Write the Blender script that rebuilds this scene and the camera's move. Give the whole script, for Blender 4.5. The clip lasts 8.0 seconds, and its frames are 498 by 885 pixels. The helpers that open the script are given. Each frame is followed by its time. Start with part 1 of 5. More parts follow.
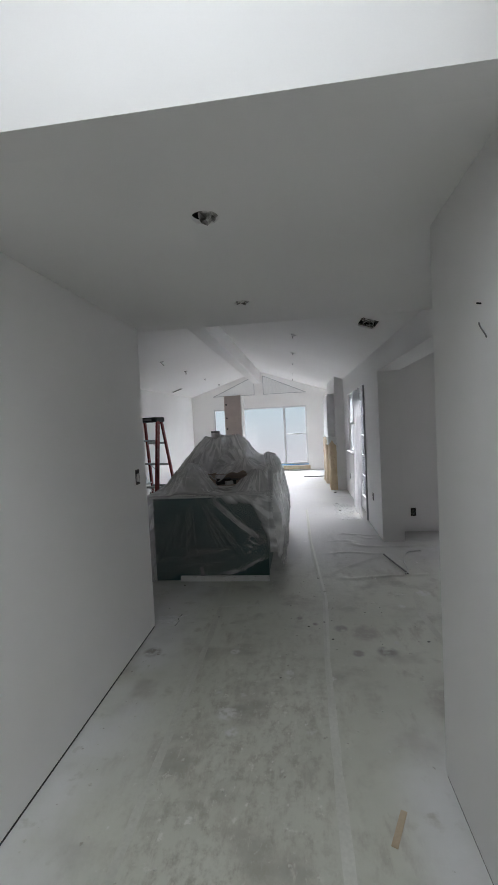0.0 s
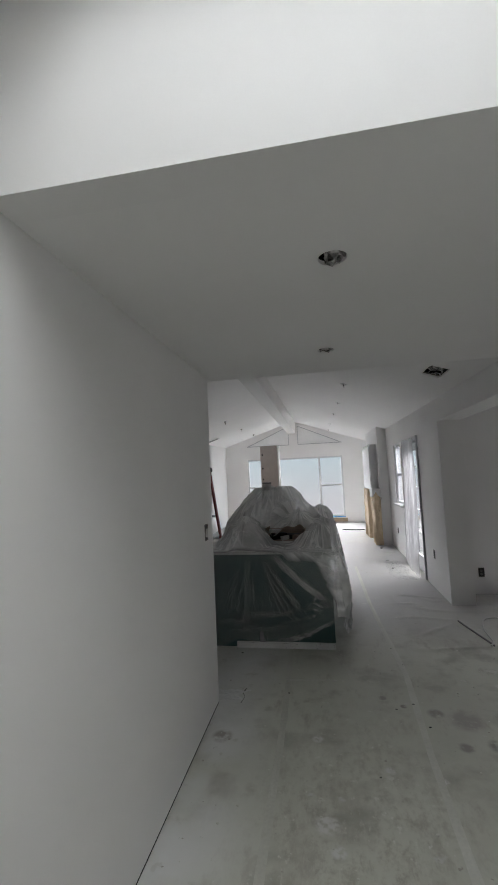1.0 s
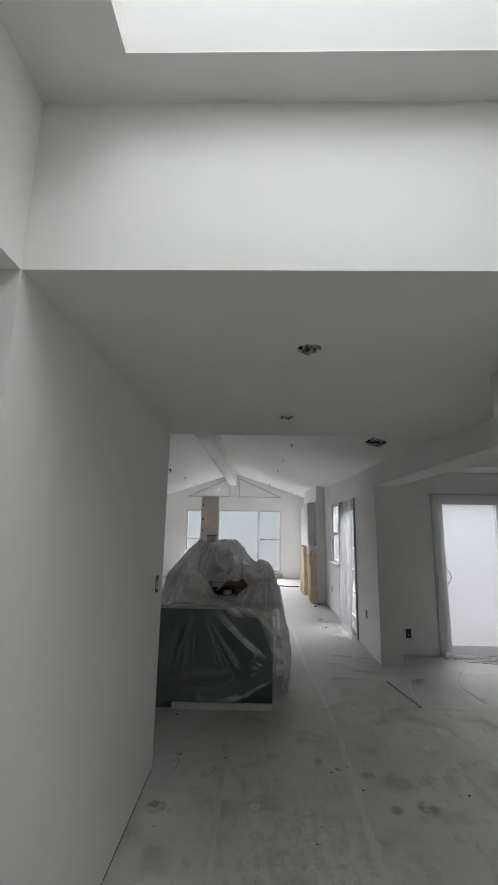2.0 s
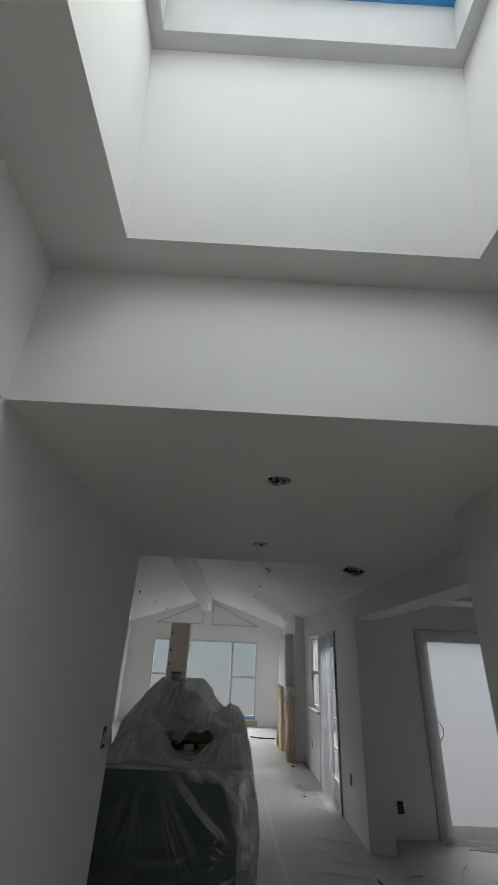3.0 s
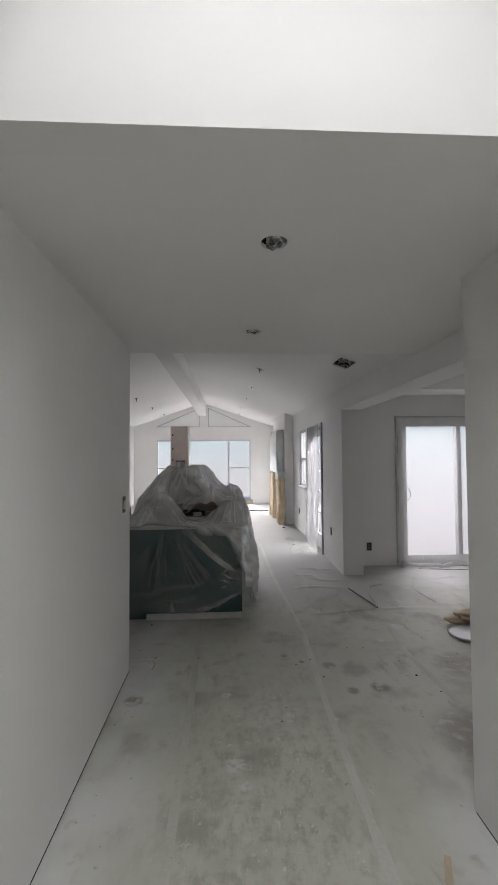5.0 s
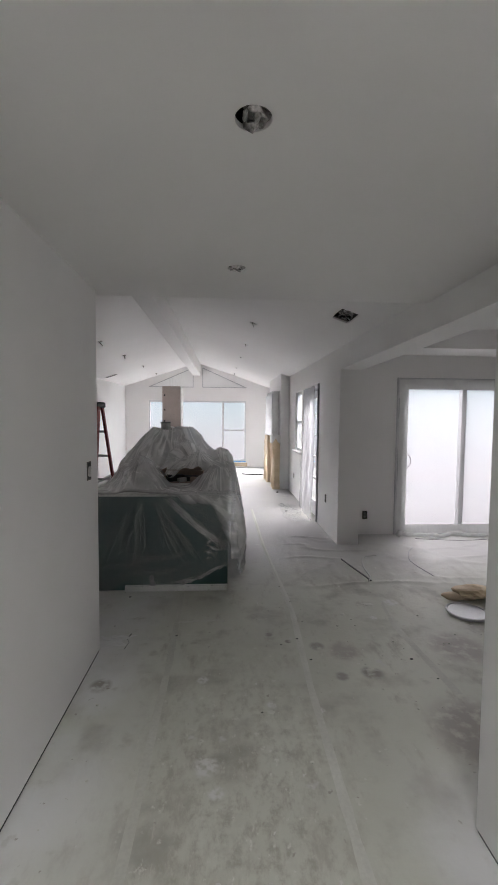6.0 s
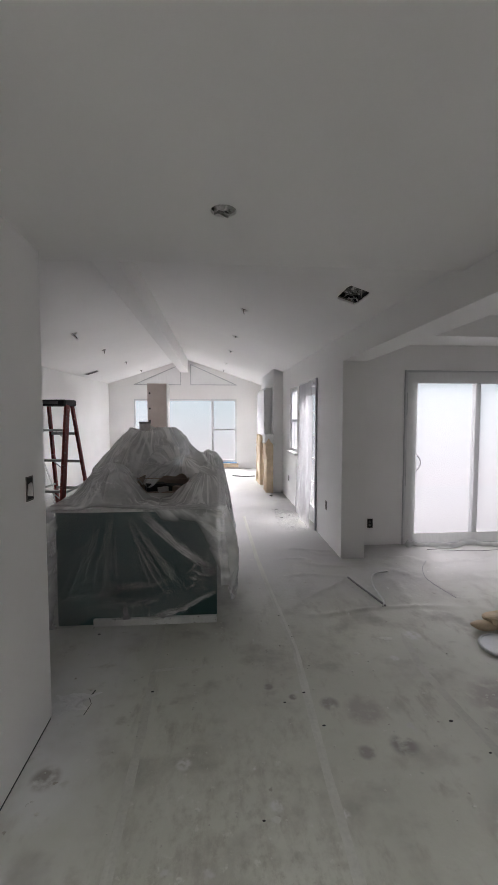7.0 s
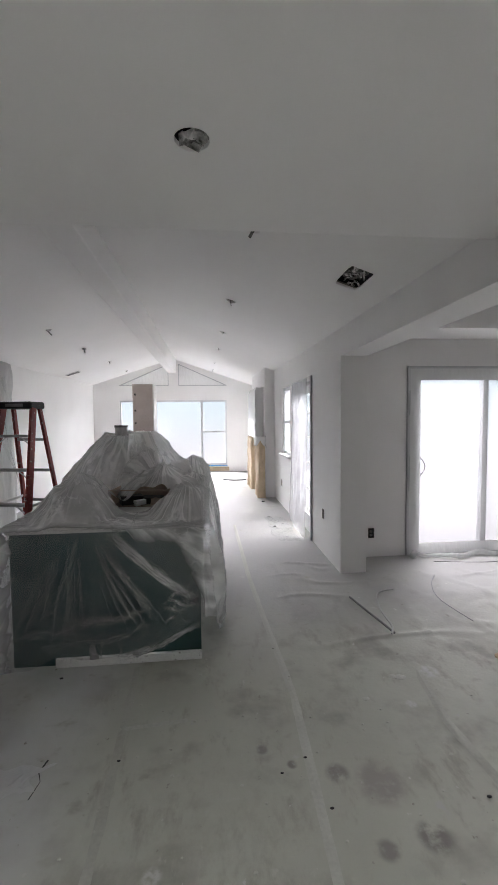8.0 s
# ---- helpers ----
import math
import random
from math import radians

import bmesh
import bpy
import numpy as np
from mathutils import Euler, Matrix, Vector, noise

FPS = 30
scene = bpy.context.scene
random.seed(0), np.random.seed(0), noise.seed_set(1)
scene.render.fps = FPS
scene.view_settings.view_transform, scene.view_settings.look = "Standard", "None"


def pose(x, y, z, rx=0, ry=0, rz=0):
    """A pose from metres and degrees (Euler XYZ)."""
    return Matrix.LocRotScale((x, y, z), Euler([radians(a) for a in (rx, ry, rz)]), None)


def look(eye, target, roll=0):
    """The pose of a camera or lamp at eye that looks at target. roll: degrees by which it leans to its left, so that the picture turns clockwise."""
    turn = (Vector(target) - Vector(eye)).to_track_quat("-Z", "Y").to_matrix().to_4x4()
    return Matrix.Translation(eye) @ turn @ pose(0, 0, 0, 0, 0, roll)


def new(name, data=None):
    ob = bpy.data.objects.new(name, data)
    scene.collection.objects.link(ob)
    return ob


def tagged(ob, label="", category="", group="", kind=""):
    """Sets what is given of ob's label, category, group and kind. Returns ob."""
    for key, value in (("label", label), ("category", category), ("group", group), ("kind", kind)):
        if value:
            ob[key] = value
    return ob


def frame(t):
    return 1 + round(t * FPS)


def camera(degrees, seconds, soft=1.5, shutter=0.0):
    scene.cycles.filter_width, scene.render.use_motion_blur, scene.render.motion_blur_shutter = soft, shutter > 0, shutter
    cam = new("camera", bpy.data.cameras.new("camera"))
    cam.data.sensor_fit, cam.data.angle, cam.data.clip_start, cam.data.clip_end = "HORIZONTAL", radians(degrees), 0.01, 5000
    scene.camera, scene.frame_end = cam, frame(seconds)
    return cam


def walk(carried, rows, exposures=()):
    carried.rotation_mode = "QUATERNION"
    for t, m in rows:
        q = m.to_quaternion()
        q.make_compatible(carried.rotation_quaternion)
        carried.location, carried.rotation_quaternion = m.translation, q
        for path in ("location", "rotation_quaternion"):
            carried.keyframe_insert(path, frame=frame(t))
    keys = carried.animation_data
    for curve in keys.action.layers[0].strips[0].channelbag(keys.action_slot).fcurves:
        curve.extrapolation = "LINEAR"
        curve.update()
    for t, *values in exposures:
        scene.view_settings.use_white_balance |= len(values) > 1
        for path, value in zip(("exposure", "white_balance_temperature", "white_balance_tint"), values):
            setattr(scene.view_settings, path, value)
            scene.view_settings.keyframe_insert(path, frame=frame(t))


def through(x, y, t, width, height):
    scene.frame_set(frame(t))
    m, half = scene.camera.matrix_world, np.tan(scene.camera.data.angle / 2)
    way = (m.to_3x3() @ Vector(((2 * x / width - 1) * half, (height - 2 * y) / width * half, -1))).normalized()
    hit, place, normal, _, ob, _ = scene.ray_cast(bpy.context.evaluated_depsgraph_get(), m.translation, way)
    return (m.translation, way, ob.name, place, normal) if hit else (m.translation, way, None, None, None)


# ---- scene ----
cam = camera(61.9, 8.0)
PATH = [
    (0, (0.493, 0.711, 1.634), (0.248, 2.694, 1.546), -2.9),
    (0.5, (0.267, 0.837, 1.633), (-0.114, 2.8, 1.681), -3.2),
    (1, (0.086, 0.837, 1.667), (-0.255, 2.802, 1.824), -2.6),
    (1.5, (-0.027, 0.694, 1.662), (-0.176, 2.673, 1.908), -1.9),
    (1.7, (-0.049, 0.668, 1.676), (-0.146, 2.647, 1.955), -0.5),
    (2.8, (-0.016, 0.636, 1.733), (-0.008, 2.451, 2.57), 2.5),
    (3, (0.003, 0.627, 1.742), (0.027, 2.403, 2.662), 2.7),
    (3.2, (0.008, 0.630, 1.744), (0.062, 2.391, 2.692), 2.2),
    (3.5, (0.027, 0.635, 1.735), (0.089, 2.403, 2.668), 2.0),
    (4, (0.018, 0.669, 1.685), (0.108, 2.567, 2.313), 1.1),
    (4.5, (-0.006, 0.715, 1.654), (0.092, 2.695, 1.915), 0.0),
    (4.7, (-0.019, 0.721, 1.634), (0.08, 2.711, 1.806), -0.1),
    (5.8, (0.05, 0.996, 1.578), (0.15, 2.991, 1.479), -1.3),
    (6, (0.095, 1.123, 1.606), (0.205, 3.117, 1.492), 0.5),
    (6.5, (0.134, 1.407, 1.596), (0.256, 3.399, 1.472), 1.4),
    (7, (0.119, 1.748, 1.606), (0.274, 3.738, 1.486), 0.0),
    (7.5, (0.169, 2.036, 1.606), (0.354, 4.024, 1.487), -0.0),
    (8, (0.186, 2.197, 1.616), (0.379, 4.184, 1.5), -0.6),
]
EXPOSURES = [(0, 0.60, 6300, 10), (0.5, 0.56, 6400, 10), (1.0, 0.50, 6500, 10), (1.7, 0.48, 6500, 10), (2.8, -0.3, 6500, 7), (3.5, -0.50, 6500, 6), (4.0, 0.0, 6550, 10), (4.5, 0.46, 6650, 12),
             (6.0, 0.88, 6620, 14), (7.0, 0.86, 6620, 14), (7.5, 1.15, 6580, 14), (8.0, 1.18, 6530, 13)]
walk(cam, [(t, look(eye, target, roll)) for t, eye, target, roll in PATH], EXPOSURES)

# ---- light and air ----
world = bpy.data.worlds.new("overcast")
scene.world = world
world.use_nodes = True
wn = world.node_tree.nodes
sky = wn.new("ShaderNodeTexSky")
sky.sky_type, sky.sun_disc = "NISHITA", False
sky.sun_elevation, sky.sun_rotation = radians(50), radians(120)
world.node_tree.links.new(sky.outputs[0], wn["Background"].inputs["Color"])
wn["Background"].inputs["Strength"].default_value = 0.08

sun_data = bpy.data.lights.new("sun", "SUN")
sun_data.energy, sun_data.angle, sun_data.color = 0.6, radians(15), (1.0, 0.97, 0.93)
sun = new("sun", sun_data)
sun.matrix_world = look((6, 4, 12), (0, 6, 0))


def daylight(name, eye, target, wide, high, watts, color):
    """Sky light that stands outside an opening."""
    data = bpy.data.lights.new(name, "AREA")
    data.shape, data.size, data.size_y, data.energy, data.color = "RECTANGLE", wide, high, watts, color
    ob = new(name, data)
    ob.matrix_world = look(eye, target)
    return ob


daylight("sky_light_roof", (0.18, 0.32, 4.55), (0.18, 0.32, 3.0), 1.7, 2.5, 40, (0.975, 0.985, 0.995))
daylight("sky_light_far", (-2.0, 18.4, 2.86), (-0.2, 14.0, 2.1), 6.0, 0.75, 690, (0.95, 0.95, 1.0))
daylight("sky_light_slider", (3.8, 10.4, 3.05), (3.3, 6.5, 2.2), 4.4, 0.75, 56, (0.99, 0.965, 1.0))
daylight("sky_light_side", (3.1, 8.5, 3.7), (1.3, 8.5, 0.9), 2.6, 2.0, 120, (0.99, 0.965, 1.0))

# ---- materials ----


def nodes_of(name):
    m = bpy.data.materials.new(name)
    m.use_nodes = True
    return m, m.node_tree.nodes, m.node_tree.links, m.node_tree.nodes["Principled BSDF"]


def mixed(n, l, fac, a, b):
    """A colour mix; a and b are colours or sockets."""
    x = n.new("ShaderNodeMix")
    x.data_type = "RGBA"
    for i, v in ((0, fac), (6, a), (7, b)):
        if isinstance(v, (int, float)):
            x.inputs[i].default_value = v
        elif isinstance(v, tuple):
            x.inputs[i].default_value = (*v, 1)
        else:
            l.new(v, x.inputs[i])
    return x.outputs[2]


def noise_fac(n, l, scale, lo=0.4, hi=0.6, detail=4.0, stretch=(1, 1, 1), rough=0.55):
    """A noise in world places, spread over lo..hi."""
    g = n.new("ShaderNodeNewGeometry")
    mp = n.new("ShaderNodeMapping")
    mp.inputs["Scale"].default_value = stretch
    l.new(g.outputs["Position"], mp.inputs["Vector"])
    t = n.new("ShaderNodeTexNoise")
    t.inputs["Scale"].default_value, t.inputs["Detail"].default_value, t.inputs["Roughness"].default_value = scale, detail, rough
    l.new(mp.outputs[0], t.inputs["Vector"])
    r = n.new("ShaderNodeMapRange")
    r.interpolation_type = "SMOOTHSTEP"
    r.inputs["From Min"].default_value, r.inputs["From Max"].default_value = lo, hi
    l.new(t.outputs["Fac"], r.inputs["Value"])
    return r.outputs[0]


def bumped(n, l, bsdf, height, strength, distance):
    b = n.new("ShaderNodeBump")
    b.inputs["Strength"].default_value, b.inputs["Distance"].default_value = strength, distance
    l.new(height, b.inputs["Height"])
    l.new(b.outputs[0], bsdf.inputs["Normal"])


def surface(name, low, high, rough=0.6, scale=3.0, grain=60.0, bump=0.15, metal=0.0, depth=0.002, wear=None, speck=0.12):
    """Two tones at a coarse scale, a fine grain, a fine relief; wear is a third tone in spots."""
    m, n, l, b = nodes_of(name)
    c = mixed(n, l, noise_fac(n, l, scale, 0.3, 0.7), low, high)
    fine = noise_fac(n, l, grain, 0.2, 0.8, 3)
    c = mixed(n, l, fine, c, mixed(n, l, speck, c, (0.02, 0.02, 0.02)))
    if wear:
        c = mixed(n, l, noise_fac(n, l, scale * 4, 0.6, 0.72, 6), c, wear)
    l.new(c, b.inputs["Base Color"])
    b.inputs["Roughness"].default_value, b.inputs["Metallic"].default_value = rough, metal
    bumped(n, l, b, fine, bump, depth)
    return m


def film_material(name, opacity, streak, tint=(0.86, 0.87, 0.86), stretch=(9, 9, 1.2), see=(0.97, 0.98, 0.98), through=0.45):
    """Thin plastic film: clear, with milky streaks and a gloss."""
    m, n, l, b = nodes_of(name)
    b.inputs["Base Color"].default_value = (*tint, 1)
    b.inputs["Roughness"].default_value = 0.22
    tl = n.new("ShaderNodeBsdfTranslucent")
    tl.inputs["Color"].default_value = (*tint, 1)
    tp = n.new("ShaderNodeBsdfTransparent")
    tp.inputs["Color"].default_value = (*see, 1)
    body = n.new("ShaderNodeMixShader")
    body.inputs[0].default_value = through
    l.new(b.outputs[0], body.inputs[1])
    l.new(tl.outputs[0], body.inputs[2])
    fac = n.new("ShaderNodeMapRange")
    fac.inputs["To Min"].default_value, fac.inputs["To Max"].default_value = opacity, min(1.0, opacity + streak)
    one = noise_fac(n, l, 1.3, 0.5, 0.82, 4, stretch, 0.6)
    two = noise_fac(n, l, 2.2, 0.52, 0.80, 5, (1.6, 1.6, 1.1), 0.65)
    top = n.new("ShaderNodeMath")
    top.operation = "MAXIMUM"
    l.new(one, top.inputs[0])
    l.new(two, top.inputs[1])
    l.new(top.outputs[0], fac.inputs["Value"])
    mx = n.new("ShaderNodeMixShader")
    l.new(fac.outputs[0], mx.inputs[0])
    l.new(tp.outputs[0], mx.inputs[1])
    l.new(body.outputs[0], mx.inputs[2])
    l.new(mx.outputs[0], n["Material Output"].inputs["Surface"])
    bumped(n, l, b, noise_fac(n, l, 9, 0.3, 0.7, 5, (2, 2, 0.7)), 0.5, 0.01)
    return m


def drape_material():
    """Film with creases along its own weave (UV), their bright highlights put in as opacity, and a veil, a mesh
    attribute, where several layers lie together.
    """
    m, n, l, b = nodes_of("draped_film")
    tint = (0.95, 0.945, 0.935)
    b.inputs["Base Color"].default_value = (*tint, 1)
    b.inputs["Roughness"].default_value, b.inputs["Specular IOR Level"].default_value = 0.16, 0.9
    uv = n.new("ShaderNodeUVMap")

    def lines(sx, sy, thin, detail):
        mp = n.new("ShaderNodeMapping")
        mp.inputs["Scale"].default_value = (sx, sy, 1)
        l.new(uv.outputs[0], mp.inputs["Vector"])
        t = n.new("ShaderNodeTexNoise")
        t.inputs["Scale"].default_value, t.inputs["Detail"].default_value = 1.0, detail
        l.new(mp.outputs[0], t.inputs["Vector"])
        a = n.new("ShaderNodeMath")
        a.operation = "SUBTRACT"
        a.inputs[1].default_value = 0.5
        l.new(t.outputs["Fac"], a.inputs[0])
        c = n.new("ShaderNodeMath")
        c.operation = "ABSOLUTE"
        l.new(a.outputs[0], c.inputs[0])
        r = n.new("ShaderNodeMapRange")
        r.interpolation_type = "SMOOTHSTEP"
        r.inputs["From Min"].default_value, r.inputs["From Max"].default_value = thin, 0.0
        l.new(c.outputs[0], r.inputs["Value"])
        return r.outputs[0]

    def math2(op, p, q):
        x = n.new("ShaderNodeMath")
        x.operation, x.use_clamp = op, True
        for i, v in ((0, p), (1, q)):
            if isinstance(v, float):
                x.inputs[i].default_value = v
            else:
                l.new(v, x.inputs[i])
        return x.outputs[0]

    patch = noise_fac(n, l, 1.9, 0.30, 0.70, 3)
    crease = math2("MAXIMUM", lines(4.2, 0.45, 0.045, 1), math2("MULTIPLY", lines(3.2, 1.3, 0.05, 2), 0.8))
    fine = math2("MAXIMUM", lines(16, 1.6, 0.07, 3), math2("MULTIPLY", lines(9, 4, 0.05, 3), 0.8))
    crinkle = math2("MULTIPLY", lines(7, 8, 0.05, 3), noise_fac(n, l, 4.0, 0.42, 0.66, 3))
    haze = noise_fac(n, l, 2.6, 0.38, 0.80, 5, (1, 1, 1.8), 0.6)
    veil = n.new("ShaderNodeAttribute")
    veil.attribute_name = "veil"
    v = veil.outputs["Fac"]
    streaks = math2("ADD", math2("MULTIPLY", math2("MULTIPLY", crease, patch), 0.60), math2("ADD", math2("MULTIPLY", math2("MULTIPLY", fine, patch), 0.07), math2("MULTIPLY", crinkle, 0.30)))
    f = math2("ADD", math2("MULTIPLY", streaks, math2("ADD", math2("MULTIPLY", v, 1.1), 0.22)), math2("MULTIPLY", haze, math2("ADD", math2("MULTIPLY", v, 0.24), 0.10)))
    f = math2("ADD", f, 0.095)
    f = math2("ADD", f, math2("MULTIPLY", v, 0.58))
    f = math2("MINIMUM", f, 0.96)
    tl = n.new("ShaderNodeBsdfTranslucent")
    tl.inputs["Color"].default_value = (*tint, 1)
    tp = n.new("ShaderNodeBsdfTransparent")
    tp.inputs["Color"].default_value = (0.97, 0.98, 0.98, 1)
    body = n.new("ShaderNodeMixShader")
    body.inputs[0].default_value = 0.28
    l.new(b.outputs[0], body.inputs[1])
    l.new(tl.outputs[0], body.inputs[2])
    mx = n.new("ShaderNodeMixShader")
    l.new(f, mx.inputs[0])
    l.new(tp.outputs[0], mx.inputs[1])
    l.new(body.outputs[0], mx.inputs[2])
    l.new(mx.outputs[0], n["Material Output"].inputs["Surface"])
    bumped(n, l, b, math2("ADD", math2("MULTIPLY", crease, 0.4), math2("ADD", math2("MULTIPLY", crinkle, 0.35), math2("MULTIPLY", haze, 0.5))), 0.8, 0.022)
    return m


def streak_material(name, strength):
    """Film gathered along a line, its crease highlights put in as pale opacity: opaque along its middle (V), clear at
    its edges and ends, in fine threads.
    """
    m, n, l, b = nodes_of(name)
    b.inputs["Base Color"].default_value = (0.90, 0.905, 0.90, 1)
    b.inputs["Roughness"].default_value, b.inputs["Specular IOR Level"].default_value = 0.2, 0.8
    uv = n.new("ShaderNodeUVMap")
    sep = n.new("ShaderNodeSeparateXYZ")
    l.new(uv.outputs[0], sep.inputs[0])

    def math1(op, p, q):
        x = n.new("ShaderNodeMath")
        x.operation, x.use_clamp = op, True
        for i, w in ((0, p), (1, q)):
            if isinstance(w, float):
                x.inputs[i].default_value = w
            else:
                l.new(w, x.inputs[i])
        return x.outputs[0]

    def hump(socket, power):
        y = math1("MULTIPLY", math1("MULTIPLY", socket, math1("SUBTRACT", 1.0, socket)), 1.0)
        z = n.new("ShaderNodeMath")
        z.operation, z.use_clamp = "MULTIPLY", True
        z.inputs[1].default_value = 4.0
        l.new(y, z.inputs[0])
        return math1("POWER", z.outputs[0], power)

    across, along = hump(sep.outputs[1], 1.4), hump(sep.outputs[0], 0.45)
    mp = n.new("ShaderNodeMapping")
    mp.inputs["Scale"].default_value = (1.6, 2.0, 1)
    g = n.new("ShaderNodeNewGeometry")
    at = n.new("ShaderNodeVectorMath")
    l.new(g.outputs["Position"], at.inputs[0])
    l.new(uv.outputs[0], mp.inputs["Vector"])
    l.new(mp.outputs[0], at.inputs[1])
    t = n.new("ShaderNodeTexNoise")
    t.inputs["Scale"].default_value, t.inputs["Detail"].default_value = 1.5, 3.0
    l.new(at.outputs[0], t.inputs["Vector"])
    r = n.new("ShaderNodeMapRange")
    r.inputs["From Min"].default_value, r.inputs["From Max"].default_value = 0.34, 0.64
    l.new(t.outputs["Fac"], r.inputs["Value"])
    f = math1("MULTIPLY", math1("MULTIPLY", math1("MULTIPLY", across, along), r.outputs[0]), strength)
    tp = n.new("ShaderNodeBsdfTransparent")
    mx = n.new("ShaderNodeMixShader")
    l.new(f, mx.inputs[0])
    l.new(tp.outputs[0], mx.inputs[1])
    l.new(b.outputs[0], mx.inputs[2])
    l.new(mx.outputs[0], n["Material Output"].inputs["Surface"])
    return m


CREASE_GLINT, STRAND = streak_material("film_crease_glint", 0.31), streak_material("film_strand", 0.70)
DRAPE = drape_material()
PRIMER = surface("primed_drywall", (0.855, 0.845, 0.832), (0.89, 0.88, 0.867), 0.75, 0.9, 220, 0.02, depth=0.0005, speck=0.015)
CEILING = surface("primed_ceiling", (0.855, 0.845, 0.832), (0.885, 0.875, 0.862), 0.8, 0.7, 220, 0.02, depth=0.0005, speck=0.015)
TRIM = surface("primed_trim", (0.66, 0.66, 0.66), (0.72, 0.72, 0.72), 0.5, 4, 160, 0.02, speck=0.03)
VINYL = surface("white_vinyl", (0.70, 0.71, 0.72), (0.76, 0.77, 0.78), 0.35, 5, 90, 0.03)
CASING_GREY = surface("grey_masking", (0.42, 0.42, 0.45), (0.52, 0.52, 0.55), 0.6, 6, 80, 0.05)
DARKHOLE = surface("dark_metal_can", (0.010, 0.010, 0.010), (0.022, 0.021, 0.020), 0.5, 20, 80, 0.1, 0.4)
KRAFT_DUST = surface("dusty_crumpled_paper", (0.58, 0.56, 0.54), (0.80, 0.78, 0.76), 0.8, 18, 90, 0.3)
# White paper; its dark blotches stand in for shade deep in the folds.
FOLD_SHADE = surface("crumpled_paper_fold_shade", (0.07, 0.067, 0.06), (0.90, 0.88, 0.86), 0.8, 30, 90, 0.3)
GREEN = surface("deep_green_panel", (0.016, 0.060, 0.058), (0.025, 0.076, 0.074), 0.45, 3, 120, 0.05)
STONE = surface("pale_counter", (0.62, 0.61, 0.58), (0.72, 0.71, 0.69), 0.4, 7, 60, 0.05)
BOARDWHITE = surface("white_board", (0.70, 0.70, 0.68), (0.78, 0.78, 0.76), 0.6, 8, 80, 0.05, wear=(0.35, 0.34, 0.32))
CARDBOARD = surface("brown_cardboard", (0.36, 0.28, 0.22), (0.46, 0.37, 0.30), 0.8, 5, 60, 0.1)
PAPER = surface("tan_masking_paper", (0.64, 0.50, 0.33), (0.74, 0.60, 0.42), 0.75, 4, 60, 0.2)
PINE = surface("bare_pine", (0.50, 0.39, 0.26), (0.60, 0.49, 0.35), 0.6, 6, 70, 0.1)
PARTICLE = surface("brown_grey_board", (0.50, 0.43, 0.39), (0.58, 0.50, 0.46), 0.7, 3, 80, 0.1, wear=(0.42, 0.35, 0.31))
RED = surface("red_fibreglass", (0.22, 0.022, 0.020), (0.30, 0.035, 0.028), 0.45, 9, 90, 0.08, wear=(0.40, 0.30, 0.27))
ALU = surface("dull_aluminium", (0.48, 0.48, 0.48), (0.60, 0.60, 0.60), 0.45, 9, 120, 0.05, 0.7)
PALE_EDGE = surface("pale_mask_edge", (0.55, 0.55, 0.56), (0.62, 0.62, 0.63), 0.6, 6, 80, 0.05)
BLACK = surface("black_plastic", (0.012, 0.012, 0.013), (0.03, 0.03, 0.03), 0.5, 9, 90, 0.1, wear=(0.10, 0.10, 0.10))
CABLE = surface("grey_cable", (0.16, 0.16, 0.16), (0.24, 0.24, 0.24), 0.5, 9, 90, 0.05)
CABLE_WHITE = surface("pale_cable", (0.55, 0.55, 0.53), (0.62, 0.62, 0.60), 0.5, 9, 90, 0.05)
BLUE_TAPE = surface("blue_tape", (0.06, 0.36, 0.80), (0.10, 0.44, 0.88), 0.6, 12, 90, 0.1)
# Dark and mid-grey blotches over the whole paper.
DARK_PAPER = surface("dark_crumpled_paper", (0.05, 0.046, 0.043), (0.34, 0.33, 0.31), 0.7, 26, 90, 0.3)
BOXMETAL = surface("electrical_box", (0.05, 0.045, 0.04), (0.22, 0.21, 0.19), 0.5, 30, 90, 0.1, 0.3)
DUSTTAPE = surface("dusty_tape", (0.60, 0.60, 0.54), (0.68, 0.68, 0.62), 0.8, 3, 60, 0.1, wear=(0.54, 0.535, 0.47))
FAINTTAPE = surface("faint_dusty_tape", (0.54, 0.54, 0.48), (0.61, 0.61, 0.55), 0.8, 3, 60, 0.1, wear=(0.50, 0.495, 0.43))
CLEAR_FILM = film_material("clear_film", 0.09, 0.42, stretch=(5, 5, 0.9))
WINDOW_FILM = film_material("window_film", 0.015, 0.05, (0.9, 0.92, 0.94), (2.5, 2.5, 1))
SLIDER_FILM = film_material("slider_film", 0.20, 0.04, (0.93, 0.92, 0.94), (2.5, 2.5, 1), through=0.85)
MASK_FILM = film_material("masking_film", 0.78, 0.18, (0.80, 0.80, 0.79), (5, 5, 1))
DOOR_FILM = film_material("door_film", 0.34, 0.16, (0.93, 0.92, 0.94), (2, 2, 0.8), through=0.7)
GABLE_FILM = film_material("gable_film", 0.985, 0.015, (0.92, 0.92, 0.91), through=0.05)
WHITE_FILM = film_material("white_film", 0.93, 0.06, (0.86, 0.86, 0.85), (6, 6, 1), through=0.3)
EARTH = surface("bare_earth", (0.20, 0.18, 0.15), (0.27, 0.25, 0.21), 0.9, 1, 20, 0.2)


